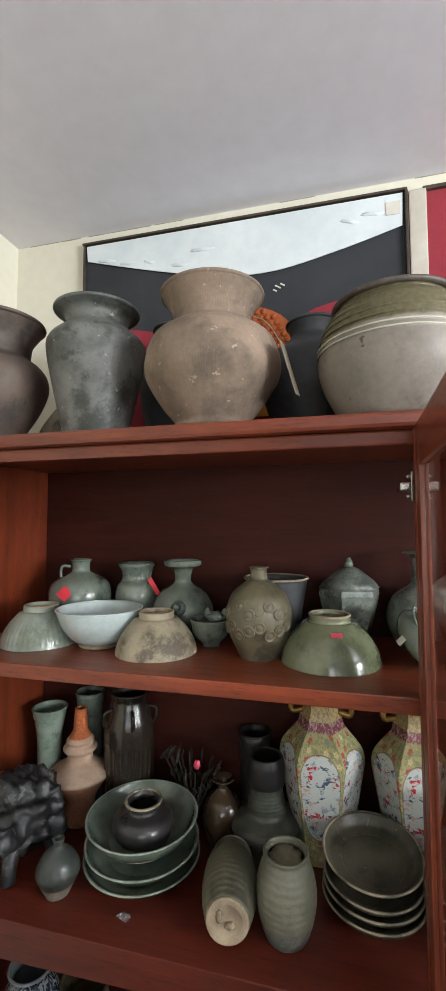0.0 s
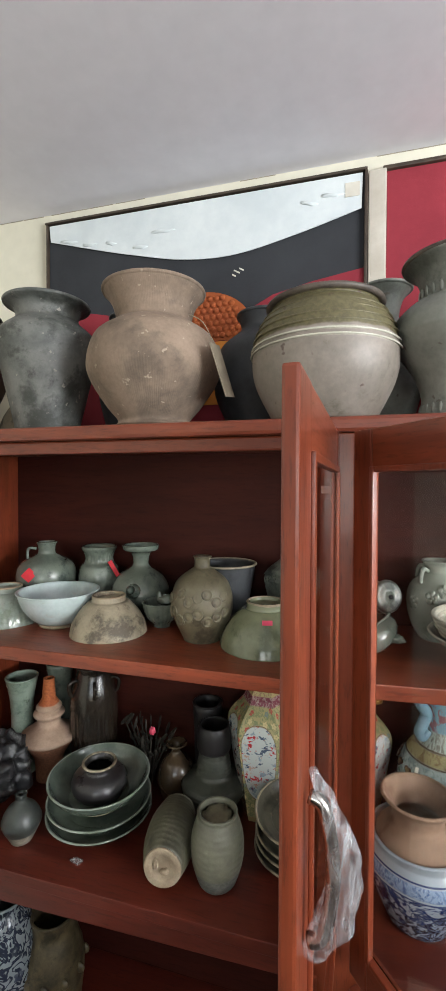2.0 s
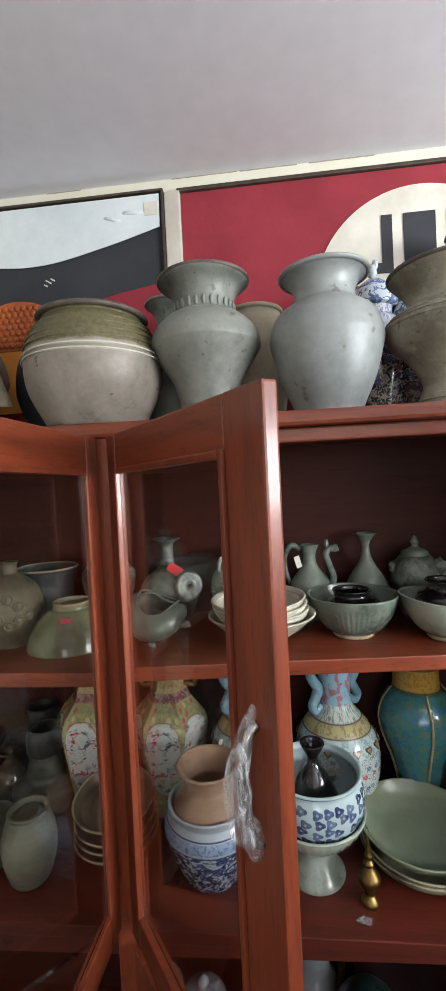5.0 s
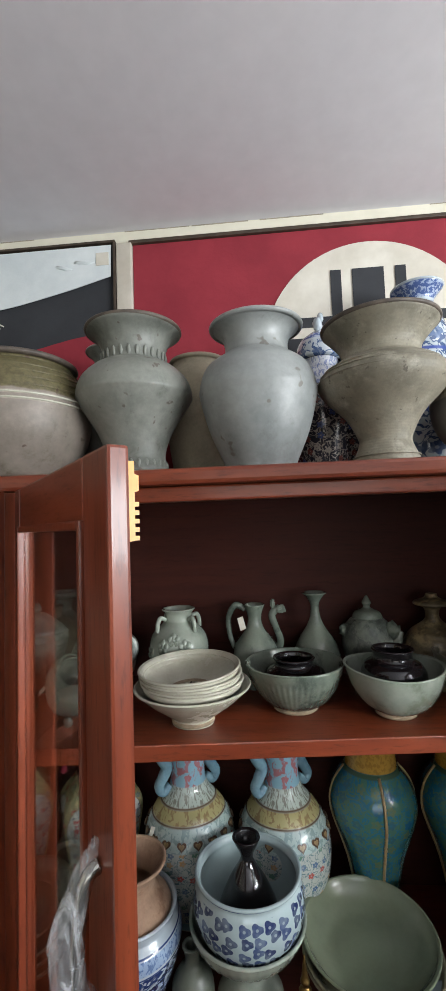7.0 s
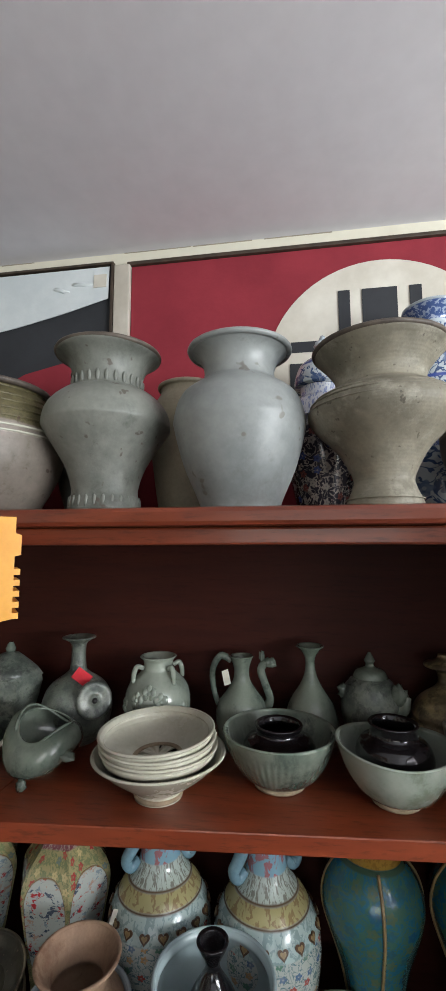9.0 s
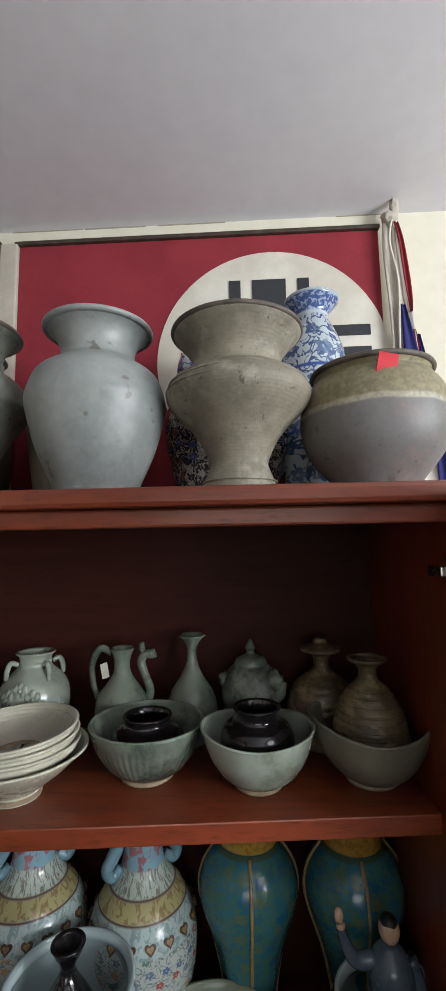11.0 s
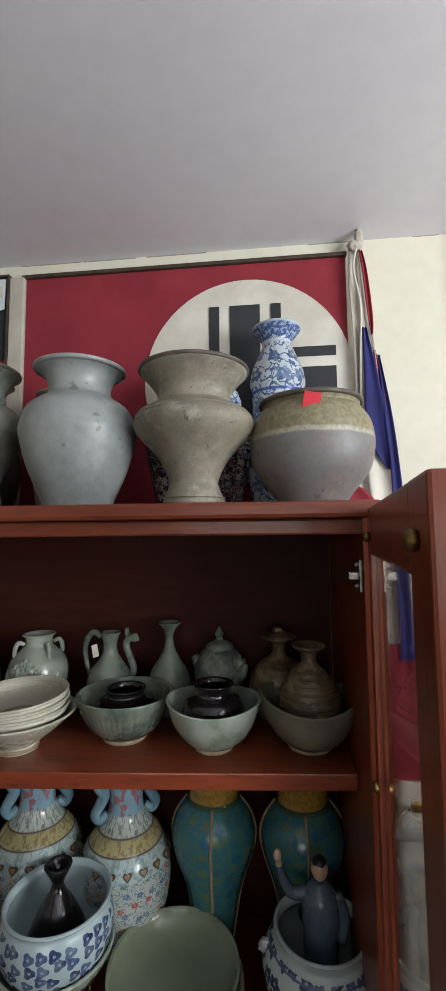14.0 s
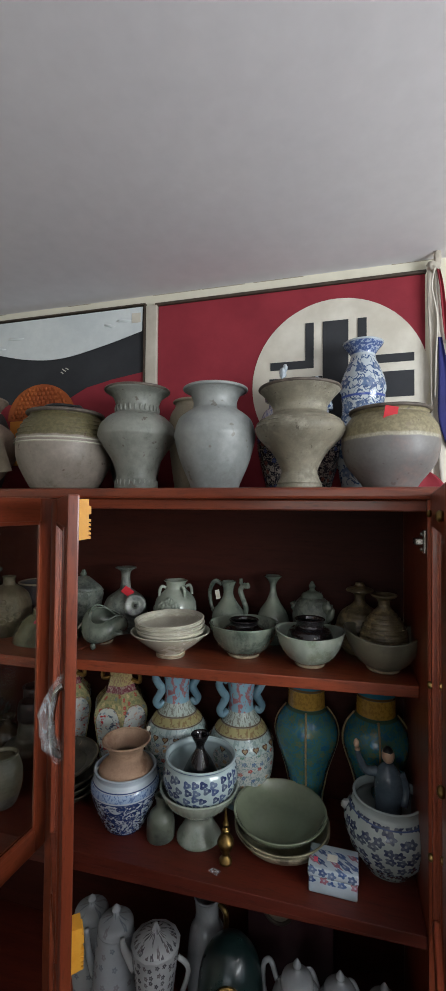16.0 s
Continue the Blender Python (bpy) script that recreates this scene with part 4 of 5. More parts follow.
# ---- middle shelf ----
M = MIDZ + 0.0005


def upturned(label, x, y, R, H, r, material, tagm=None, wob=0.001, flute=None):
    t = vessel("upturned_bowl", label, "bowl", x, y, M, [(R, 0), (R - 0.0005, 0.004), (R * 0.93, H * 0.3), (R * 0.75, H * 0.6), (r + 0.008, H * 0.83), (r + 0.001, H * 0.86), (r, H), (r - 0.004, H), (r - 0.006, H - 0.006)], material, shut=True, wob=wob, flute=flute)
    part("foot_ring", torus(r - 0.002, 0.0025, H - 0.001), FOOTCLAY, t, "unglazed foot ring")
    return t


def bowl(label, x, y, R, H, r, material, z=M, flute=None, saddle=0.0, group="", tilt=(0, 0), turn=0, lip=None):
    return vessel("bowl", label, "bowl", x, y, z, [(r * 0.9, 0.006), (r + 0.006, 0.0095), (R * 0.68, max(H * 0.27, 0.0125)), (R * 0.86, H * 0.54), (R * 0.96, H * 0.82), (R, H)], material, 0.0022, (r - 0.002, 0.004, FOOTCLAY), 0.0045, group, tilt, turn, flute=flute, saddle=saddle, rim_material=lip)


upturned("upturned pale celadon bowl with ribbed sides", -0.581, 0.832, 0.077, 0.074, 0.034, CELADON, flute=(44, 0.0009, 0.006, 0.05))
bowl("bluish white glazed bowl standing upright", -0.45, 0.835, 0.084, 0.072, 0.038, WHITEGLAZE)
upturned("upturned stained buff stoneware bowl", -0.325, 0.824, 0.077, 0.073, 0.033, STONEWARE, wob=0.0025)
c = vessel("small_cup", "small fluted celadon cup with a beast on its rim", "cup", -0.236, 0.886, M, [(0.018, 0), (0.02, 0.006), (0.034, 0.022), (0.042, 0.05)], CELADON_DARK, 0.002, flute=(24, 0.0012, 0.008, 0.058))
part("beast", merge(blob(0.02, 0.012, 0.011, 0.012, 0, 0.055, 0.5), blob(0.008, 0.008, 0.009, 0.03, 0, 0.064, 0.4), blob(0.007, 0.005, 0.012, -0.006, 0, 0.06, 0.4)), CELADON_DARK, c, "crouching glazed beast")
sp = vessel("moulded_jar", "olive-brown stoneware jar with raised discs and small neck", "jar", -0.131, 0.836, M, [(0.036, 0), (0.038, 0.006), (0.056, 0.045), (0.06, 0.075), (0.05, 0.11), (0.025, 0.132), (0.016, 0.138), (0.015, 0.152), (0.017, 0.158)], SPOTCLAY, 0.002)
for k in range(16):
    an, hh = -2.6 + (k % 8) * 0.3, 0.055 + 0.035 * (k // 8) + 0.008 * math.sin(k * 2.1)
    rr = 0.0605 if hh < 0.085 else 0.0565
    part("raised_disc", lathe([(0.0105, -0.003), (0.0105, 0.0), (0.0085, 0.0008), (0.006, -0.0004), (0.002, 0.0006)], shut=True, seg=16, wob=0), SPOTCLAY, sp, at=pose(rr * math.cos(an), rr * math.sin(an), hh, 0, 90 - (hh - 0.068) * 700, math.degrees(an)))
gb = upturned("upturned glossy olive celadon bowl with pink sticker", -0.007, 0.838, 0.086, 0.08, 0.036, OLIVE)
tag(gb, 0.012, -0.055, 0.056, 0.018, 0.01, TAGPINK, -42, 0, 12, "pink price sticker")
sb = vessel("warped_bowl", "broken celadon bowl lying warped on its side with white sticker", "bowl", 0.158, 0.852, M + 0.004, [(0.022, 0), (0.022, 0.007), (0.026, 0.009), (0.052, 0.024), (0.062, 0.042), (0.056, 0.062), (0.042, 0.07)], CELADON_DARK, 0.0025, (0.02, 0.004, FOOTCLAY), tilt=(8, 12), turn=-20, saddle=0.014, wob=0.006)
tag(sb, -0.044, -0.045, 0.04, 0.012, 0.014, TAGWHITE, -20, 10, -45, "white sticker")
part("broken_lip", blob(0.02, 0.012, 0.007, 0.055, -0.01, 0.052, 0.5), CELADON_DARK, sb, "jagged broken lip")
part("chip", blob(0.008, 0.006, 0.009, 0.03, -0.06, 0.02, 0.5), CELADON_DARK, sb)

f = vessel("round_flask", "round grey-green celadon flask with loop handle and red tag", "flask", -0.561, 0.945, M, [(0.04, 0), (0.06, 0.03), (0.07, 0.07), (0.062, 0.105), (0.03, 0.125), (0.02, 0.132), (0.02, 0.148), (0.023, 0.156)], CELADON_DARK, 0.003)
part("handle", tube([(-0.02, -0.012, 0.142), (-0.036, -0.02, 0.142), (-0.038, -0.022, 0.122), (-0.034, -0.02, 0.112)], [0.0035] * 4), CELADON_DARK, f)
tag(f, 0.004, -0.07, 0.09, 0.024, 0.024, TAGRED, -14, 38, 6, "bright red square tag")
v = vessel("collared_jar", "dark grey celadon jar with ribbed collar", "jar", -0.436, 0.974, M, [(0.032, 0), (0.044, 0.03), (0.049, 0.072), (0.044, 0.1), (0.034, 0.113), (0.034, 0.128), (0.042, 0.143), (0.042, 0.148)], CELADON_DARK, 0.002, flute=(30, 0.0012, 0.108, 0.135))
tag(v, 0.05, -0.02, 0.1, 0.01, 0.04, TAGRED, 0, -30, 30, "red ribbon")
v = vessel("spouted_vase", "grey celadon vase with cup mouth and round spout", "vase", -0.32, 0.96, M, [(0.034, 0), (0.058, 0.025), (0.068, 0.055), (0.05, 0.09), (0.022, 0.108), (0.018, 0.122), (0.024, 0.14), (0.04, 0.147), (0.042, 0.157)], CELADON_DARK, 0.002)
part("spout", merge(blob(0.016, 0.014, 0.016, 0.012, -0.062, 0.065), blob(0.009, 0.012, 0.009, 0.012, -0.076, 0.07)), CELADON_DARK, v)
vessel("bucket_pot", "dark stoneware bucket pot with flat rim", "pot", -0.115, 0.955, M, [(0.042, 0), (0.046, 0.02), (0.06, 0.1), (0.063, 0.122), (0.066, 0.126)], DARKCLAY, 0.003, rim_material=STONEWARE)
hx = vessel("hexagonal_jar", "hexagonal grey celadon jar with peaked lid", "jar", 0.03, 0.95, M, [(0.034, 0), (0.036, 0.012), (0.055, 0.075), (0.06, 0.1), (0.058, 0.11)], CARVED, shut=True, seg=6, steps=0, wob=0, turn=15)
part("lid", lathe([(0.061, 0.111), (0.05, 0.125), (0.02, 0.148), (0.008, 0.152)], shut=True, seg=6, steps=0, wob=0), CARVED, hx)
part("knob", lathe([(0.006, 0.15), (0.009, 0.158), (0.004, 0.17)], shut=True, seg=16, wob=0), CELADON_DARK, hx)
for o in hx.children[:2]:
    o.data.shade_flat()
f = vessel("disc_flask", "celadon flask with disc side medallion, long neck and red ribbon", "flask", 0.161, 0.96, M, [(0.036, 0), (0.055, 0.025), (0.062, 0.06), (0.05, 0.095), (0.02, 0.118), (0.014, 0.13), (0.013, 0.165), (0.022, 0.176), (0.029, 0.18)], CARVED, 0.002)
part("medallion", lathe([(0.03, 0), (0.031, 0.006), (0.026, 0.012), (0.012, 0.01), (0.006, 0.014)], shut=True, seg=28), CARVED, f, "patterned round medallion", at=pose(0.05, -0.042, 0.085, 80, 0, 35))
# No opening is cut; a black bead stands in for the hole's darkness.
part("medallion_hole", blob(0.005, 0.005, 0.005, 0.058, -0.054, 0.087, sub=2), BLACKMATT, f)
tag(f, 0.022, -0.03, 0.118, 0.03, 0.022, TAGRED, -30, 35, 10, "bright red ribbon tag")
v = vessel("applique_jar", "pale grey celadon jar with applied flowers and lugs", "jar", 0.312, 0.965, M, [(0.036, 0), (0.05, 0.025), (0.059, 0.065), (0.054, 0.1), (0.034, 0.122), (0.027, 0.13), (0.027, 0.142), (0.032, 0.15)], CELADON, 0.002)
for an, z0 in ((-1.95, 0.088), (-1.57, 0.1), (-1.2, 0.088), (-1.57, 0.068), (-1.75, 0.05), (-1.4, 0.05), (-2.6, 0.075), (-0.55, 0.075)):
    rr = 0.0565 if z0 < 0.09 else 0.052
    petals = [blob(0.0055, 0.004, 0.007, 0.0075 * math.cos(q), 0, 0.0075 * math.sin(q), 0.4, sub=2) for q in (0.3, 1.55, 2.8, 4.1, 5.35)]
    part("applied_flower", merge(blob(0.004, 0.005, 0.004, 0, 0, 0, sub=2), *petals), CELADON, v, at=pose(rr * math.cos(an), rr * math.sin(an), z0, 0, 0, math.degrees(an) + 90) @ pose(0, 0, 0, -12, 0, 0))
for an in (-2.5, -0.65, 0.6, 2.4):
    part("lug", tube([(q * math.cos(an), q * math.sin(an), h) for q, h in ((0.028, 0.132), (0.039, 0.136), (0.045, 0.125), (0.046, 0.11))], [0.004, 0.0045, 0.0045, 0.004]), CELADON, v)
e = vessel("ewer", "grey-green celadon ewer with dragon spout and curved handle", "ewer", 0.463, 0.965, M, [(0.034, 0), (0.048, 0.02), (0.055, 0.05), (0.05, 0.08), (0.028, 0.105), (0.018, 0.12), (0.017, 0.138), (0.025, 0.158)], CELADON_DARK, 0.002)
part("handle", tube([(-0.022, 0, 0.15), (-0.045, 0, 0.158), (-0.062, 0, 0.135), (-0.06, 0, 0.1), (-0.05, 0, 0.075)], [0.006, 0.007, 0.007, 0.006, 0.006]), CELADON_DARK, e)
part("dragon_spout", merge(tube([(0.045, 0, 0.06), (0.06, 0, 0.085), (0.05, -0.005, 0.115), (0.042, -0.005, 0.138), (0.055, -0.006, 0.152)], [0.011, 0.009, 0.008, 0.009, 0.007]), blob(0.015, 0.009, 0.008, 0.06, -0.006, 0.15, 0.4), blob(0.006, 0.005, 0.01, 0.044, -0.006, 0.16, 0.4)), CELADON_DARK, e)
e.scale = (0.82, 0.85, 0.98)
tag(e, -0.03, -0.02, 0.125, 0.014, 0.024, TAGWHITE, 0, -15, 10, "white paper tag")
vessel("bottle_vase", "slender pear-shaped celadon bottle with flared lip", "vase", 0.582, 0.975, M, [(0.028, 0), (0.04, 0.016), (0.047, 0.044), (0.038, 0.08), (0.018, 0.11), (0.0095, 0.132), (0.0095, 0.155), (0.024, 0.174)], CELADON_DARK, 0.0015)
tp = vessel("teapot", "carved grey celadon teapot with pointed lid knob", "teapot", 0.683, 0.98, M, [(0.03, 0), (0.034, 0.01), (0.046, 0.05), (0.05, 0.08), (0.042, 0.11), (0.028, 0.125)], CARVED, shut=True)
part("lid", lathe([(0.03, 0.125), (0.024, 0.136), (0.009, 0.142), (0.007, 0.147), (0.009, 0.153), (0.002, 0.166)], shut=True, seg=24), CELADON_DARK, tp)
part("spout", tube([(0.034, -0.02, 0.072), (0.046, -0.028, 0.082), (0.05, -0.03, 0.094), (0.053, -0.031, 0.104)], [0.012, 0.01, 0.008, 0.006]), CELADON_DARK, tp)
part("beast_head", blob(0.012, 0.012, 0.016, 0.04, -0.03, 0.105, 0.5), CELADON_DARK, tp)
part("beast_handle", blob(0.01, 0.01, 0.012, -0.045, 0.0, 0.1, 0.5), CELADON_DARK, tp)
gd = vessel("double_gourd_vase", "brown crackled vase with disc mouth and round side boss", "vase", 0.800, 0.962, M, [(0.034, 0), (0.052, 0.03), (0.058, 0.06), (0.046, 0.095), (0.018, 0.118), (0.012, 0.13), (0.016, 0.145), (0.032, 0.15), (0.03, 0.156), (0.014, 0.162), (0.01, 0.17)], TEA, shut=True)
part("boss", blob(0.026, 0.026, 0.026, 0.028, -0.03, 0.075), TEA, gd)
# Black bead in place of the dark inside of a hole.
part("boss_hole", blob(0.004, 0.004, 0.004, 0.04, -0.052, 0.08, sub=2), BLACKMATT, gd)

vessel("bowl", "flared ivory-glazed bowl under a stack of shallow dishes", "bowl", 0.362, 0.808, M, [(0.034, 0.0), (0.033, 0.009), (0.038, 0.013), (0.066, 0.033), (0.086, 0.05), (0.094, 0.058)], IVORY, 0.0022, (0.031, 0.004, FOOTCLAY), 0.0045, group="stacked ivory bowls")
for k in range(3):
    vessel("dish", "shallow ivory-glazed dish with ridged rim in a stack", "dish", 0.362 - 0.002 * k, 0.808 + 0.003 * k, M + 0.026 + 0.009 * k, [(0.036, 0.0), (0.037, 0.005), (0.06, 0.016), (0.077, 0.028), (0.0805, 0.034), (0.079, 0.037), (0.083, 0.041)], IVORY, 0.0024, (0.034, 0.003, FOOTCLAY), 0.0045, group="stacked ivory dishes", tilt=(1.0 * k, -0.8 * k))
bowl("ribbed grey celadon bowl holding a black jar", 0.530, 0.861, 0.083, 0.076, 0.036, CELADON_DARK, flute=(52, 0.0008, 0.012, 0.06))
vessel("black_jar", "squat glossy black jar standing in a celadon bowl", "jar", 0.530, 0.861, M + 0.009, [(0.03, 0.0), (0.048, 0.024), (0.054, 0.04), (0.049, 0.054), (0.036, 0.062), (0.033, 0.067), (0.035, 0.074)], BLACKGLAZE, 0.002)
bowl("pale grey-green celadon bowl with a brown-black jar", 0.689, 0.838, 0.079, 0.076, 0.031, CELADON, saddle=0.003)
vessel("black_jar", "glossy brown-black jar standing in a pale bowl", "jar", 0.689, 0.838, M + 0.01, [(0.025, 0), (0.045, 0.025), (0.052, 0.05), (0.046, 0.068), (0.033, 0.076), (0.031, 0.084), (0.033, 0.092)], BLACKGLAZE, 0.002)
bowl("warped grey stoneware bowl holding a brown bottle", 0.847, 0.855, 0.084, 0.082, 0.034, clay("drab_grey_glaze", (112, 110, 94), (90, 88, 76), 0.35, 12, 0.2, coat=0.2), saddle=0.008)
bb = vessel("brown_bottle", "ringed brown crackled bottle with disc lip", "bottle", 0.849, 0.857, M + 0.011, [(0.03, 0), (0.045, 0.02), (0.052, 0.048), (0.044, 0.085), (0.026, 0.112), (0.014, 0.125), (0.014, 0.14), (0.026, 0.148), (0.028, 0.152)], TEA, 0.0015)
for k in range(11):
    zz = 0.022 + k * 0.0088
    rr = next(r0 + (r1 - r0) * (zz - h0) / (h1 - h0) for (r0, h0), (r1, h1) in zip(((0.045, 0.02), (0.0525, 0.048), (0.0455, 0.085)), ((0.0525, 0.048), (0.0455, 0.085), (0.025, 0.1125))) if zz <= h1)
    part("throwing_ring", torus(rr, 0.0016, zz, 40), TEA, bb)


# ---- lower shelf ----
L = LOWZ + 0.0005
rock = thing("stone_censer", -0.595, 0.80, L, "knobbly pitted black stone tripod censer", "censer")
lump = blob(0.078, 0.07, 0.066, 0, 0, 0.1, 0.35, 28, sub=5)
for v in lump.verts:
    v.co += v.co.normalized() * (0.014 * noise.noise(v.co * 32) + 0.009 * noise.noise(v.co * 70) + 0.004 * noise.noise(v.co * 150) + 0.002 * noise.noise(v.co * 320))
part("body", lump, ROCK, rock)
for k in range(3):
    an = -1.2 + k * 2.09
    part("leg", tube([(0.04 * math.cos(an), 0.04 * math.sin(an), 0.06), (0.056 * math.cos(an), 0.056 * math.sin(an), 0.03), (0.06 * math.cos(an), 0.06 * math.sin(an), 0.004)], [0.018, 0.014, 0.012]), ROCK, rock)
vessel("cylinder_vase", "tall pale green vase with dark runny glaze", "vase", -0.635, 0.945, L, [(0.04, 0), (0.04, 0.01), (0.03, 0.05), (0.026, 0.1), (0.028, 0.17), (0.036, 0.215), (0.038, 0.228)], GREENRUN, 0.003)
vessel("cylinder_vase", "tall dark green vase behind another", "vase", -0.565, 1.0, L, [(0.035, 0), (0.03, 0.05), (0.028, 0.18), (0.034, 0.25)], CELADON_DARK, 0.003)
vessel("stupa_bottle", "buff clay bottle with stepped rings and orange neck", "bottle", -0.55, 0.935, L, [(0.03, 0), (0.034, 0.05), (0.054, 0.085), (0.066, 0.1), (0.064, 0.108), (0.04, 0.122), (0.028, 0.132), (0.028, 0.145), (0.035, 0.152), (0.036, 0.158), (0.027, 0.165), (0.03, 0.172), (0.024, 0.18), (0.0175, 0.19), (0.0155, 0.195), (0.0145, 0.215), (0.0125, 0.238)], ORANGECLAY, 0.0015)
MOTTLED = clay("dark_mottled_brown_glaze", (46, 38, 30), (28, 24, 20), 0.22, 22, 0.4, stain=(100, 88, 54), stain_at=(0.58, 0.7), coat=0.3)
bj = vessel("brown_jar", "tall dark brown glazed jar with small lugs", "jar", -0.45, 0.972, L, [(0.045, 0), (0.052, 0.06), (0.056, 0.14), (0.054, 0.2), (0.042, 0.245), (0.04, 0.258), (0.045, 0.27)], MOTTLED, 0.003, flute=(24, 0.003, 0.03, 0.16))
for an in (-2.2, -1.0, 0.2, 2.5):
    part("lug", tube([(0.043 * math.cos(an), 0.043 * math.sin(an), 0.24), (0.06 * math.cos(an), 0.06 * math.sin(an), 0.236), (0.06 * math.cos(an), 0.06 * math.sin(an), 0.215), (0.053 * math.cos(an), 0.053 * math.sin(an), 0.205)], [0.004] * 4), MOTTLED, bj)
for k, (R, H, zz, tx) in enumerate(((0.108, 0.03, 0, 0), (0.106, 0.034, 0.02, 1), (0.104, 0.05, 0.048, 2))):
    bowl("grey-green celadon dish in a stack of three", -0.359, 0.845, R, H, 0.058, GREENGLASS, z=L + zz, group="stacked celadon dishes", tilt=(tx, 0), lip=CELADON)
vessel("black_jar", "small black globular pot resting in a celadon dish", "pot", -0.352, 0.832, L + 0.058, [(0.03, 0), (0.05, 0.014), (0.057, 0.032), (0.05, 0.05), (0.033, 0.059), (0.031, 0.066), (0.034, 0.072)], clay("dark_plum_glaze", (50, 48, 48), (34, 32, 34), 0.3, 20, 0.3, coat=0.3), 0.003, rim_material=STONEWARE)
vessel("small_bottle", "small grey-black bottle with pale unglazed base", "bottle", -0.48, 0.755, L, [(0.02, 0), (0.026, 0.012), (0.035, 0.03), (0.037, 0.042), (0.028, 0.062), (0.011, 0.077), (0.009, 0.084), (0.01, 0.09)], clay("black_bottle_glaze", (62, 66, 62), (42, 46, 44), 0.35, 20, 0.3, bands=((-0.01, 0.022, (132, 126, 112), 0.004),)), 0.002)
vessel("small_bottle", "plain brown glazed bottle with dished lip", "bottle", -0.23, 0.955, L, [(0.033, 0), (0.036, 0.01), (0.043, 0.045), (0.034, 0.078), (0.014, 0.098), (0.011, 0.106), (0.016, 0.116), (0.024, 0.12)], BROWNGLAZE, 0.002)
rb = vessel("ridged_bottle", "dark ridged stoneware bottle with black-dipped mouth", "bottle", -0.138, 0.945, L, [(0.046, 0), (0.05, 0.01), (0.068, 0.042), (0.071, 0.055), (0.064, 0.066), (0.04, 0.076), (0.037, 0.095), (0.033, 0.118), (0.034, 0.126)], clay("dark_ridged_stoneware", (78, 80, 70), (56, 58, 52), 0.45, 16, 0.4, rings=900), shut=True)
part("mouth", lathe([(0.033, 0.126), (0.037, 0.135), (0.037, 0.165), (0.033, 0.182)], 0.004), BLACKMATT, rb, "black-dipped cup mouth")
rj2 = vessel("ribbed_jar", "olive-grey ribbed jar with bare grey base", "jar", -0.08, 0.770, L, [(0.03, 0), (0.036, 0.009), (0.045, 0.04), (0.0475, 0.066), (0.045, 0.09), (0.038, 0.112), (0.034, 0.119), (0.035, 0.125)], clay("ribbed_jar_glaze", (110, 109, 92), (86, 87, 74), 0.5, 16, 0.4, rings=560, bands=((-0.01, 0.032, (98, 100, 94), 0.006),)), 0.003)
part("earth_fill", blob(0.031, 0.031, 0.009, 0, 0, 0.113, 0.5, 40), SPOTCLAY, rj2, "dried brown earth filling the mouth")
lj = vessel("lying_jar", "olive-grey ribbed jar lying with its bare base forward", "jar", -0.164, 0.72, L + 0.0455, [(0.034, 0), (0.037, 0.008), (0.045, 0.045), (0.045, 0.09), (0.038, 0.125), (0.034, 0.14)], RIDGED, 0.002, tilt=(-92, 0), turn=10)
part("base_scar", merge(lathe([(0.0335, -0.001), (0.032, -0.004), (0.024, -0.003), (0.018, 0.0005), (0.004, 0.001)], shut=True, seg=28, wob=0.003), blob(0.008, 0.006, 0.005, 0.004, 0.005, -0.002, 0.6, 60), blob(0.005, 0.009, 0.003, -0.012, -0.006, -0.001, 0.6, 60)), FOOTCLAY, lj, "rough unglazed base")
for k, (R, zz, tx) in enumerate(((0.092, 0, 0), (0.09, 0.018, 2), (0.089, 0.036, 4), (0.09, 0.058, 9))):
    bowl("dull olive-brown plate in a stack of four", 0.056, 0.85, R * 0.9, 0.03, 0.05, PLATEGLAZE, z=L + zz + (0.012 if tx > 5 else 0), group="stacked brown plates", tilt=(tx, 0), lip=STONEWARE)


def rose_vase(x):
    v = vessel("enamelled_vase", "six-sided famille rose vase with yellow ground and white picture panels", "vase", x, 0.966, L, [(0.05, 0), (0.054, 0.012), (0.066, 0.08), (0.078, 0.15), (0.083, 0.185), (0.076, 0.212), (0.047, 0.246), (0.042, 0.26), (0.034, 0.285), (0.042, 0.33)], ROSE, 0.003, group="enamelled rose vases", seg=6, steps=3, wob=0)
    v.children[0].data.shade_flat()
    for sx in (-1, 1):
        part("handle", tube([(sx * 0.034, 0, 0.272), (sx * 0.058, 0, 0.268), (sx * 0.055, 0, 0.3), (sx * 0.048, 0, 0.325), (sx * 0.06, 0, 0.34)], [0.006] * 5), GOLD, v, "scrolled gilt handle")


rose_vase(-0.03)
rose_vase(0.148)


def heart(k):
    return [(k * 16 * math.sin(t) ** 3, k * (13 * math.cos(t) - 5 * math.cos(2 * t) - 2 * math.cos(3 * t) - math.cos(4 * t))) for t in [2 * math.pi * n / 24 for n in range(24)]]


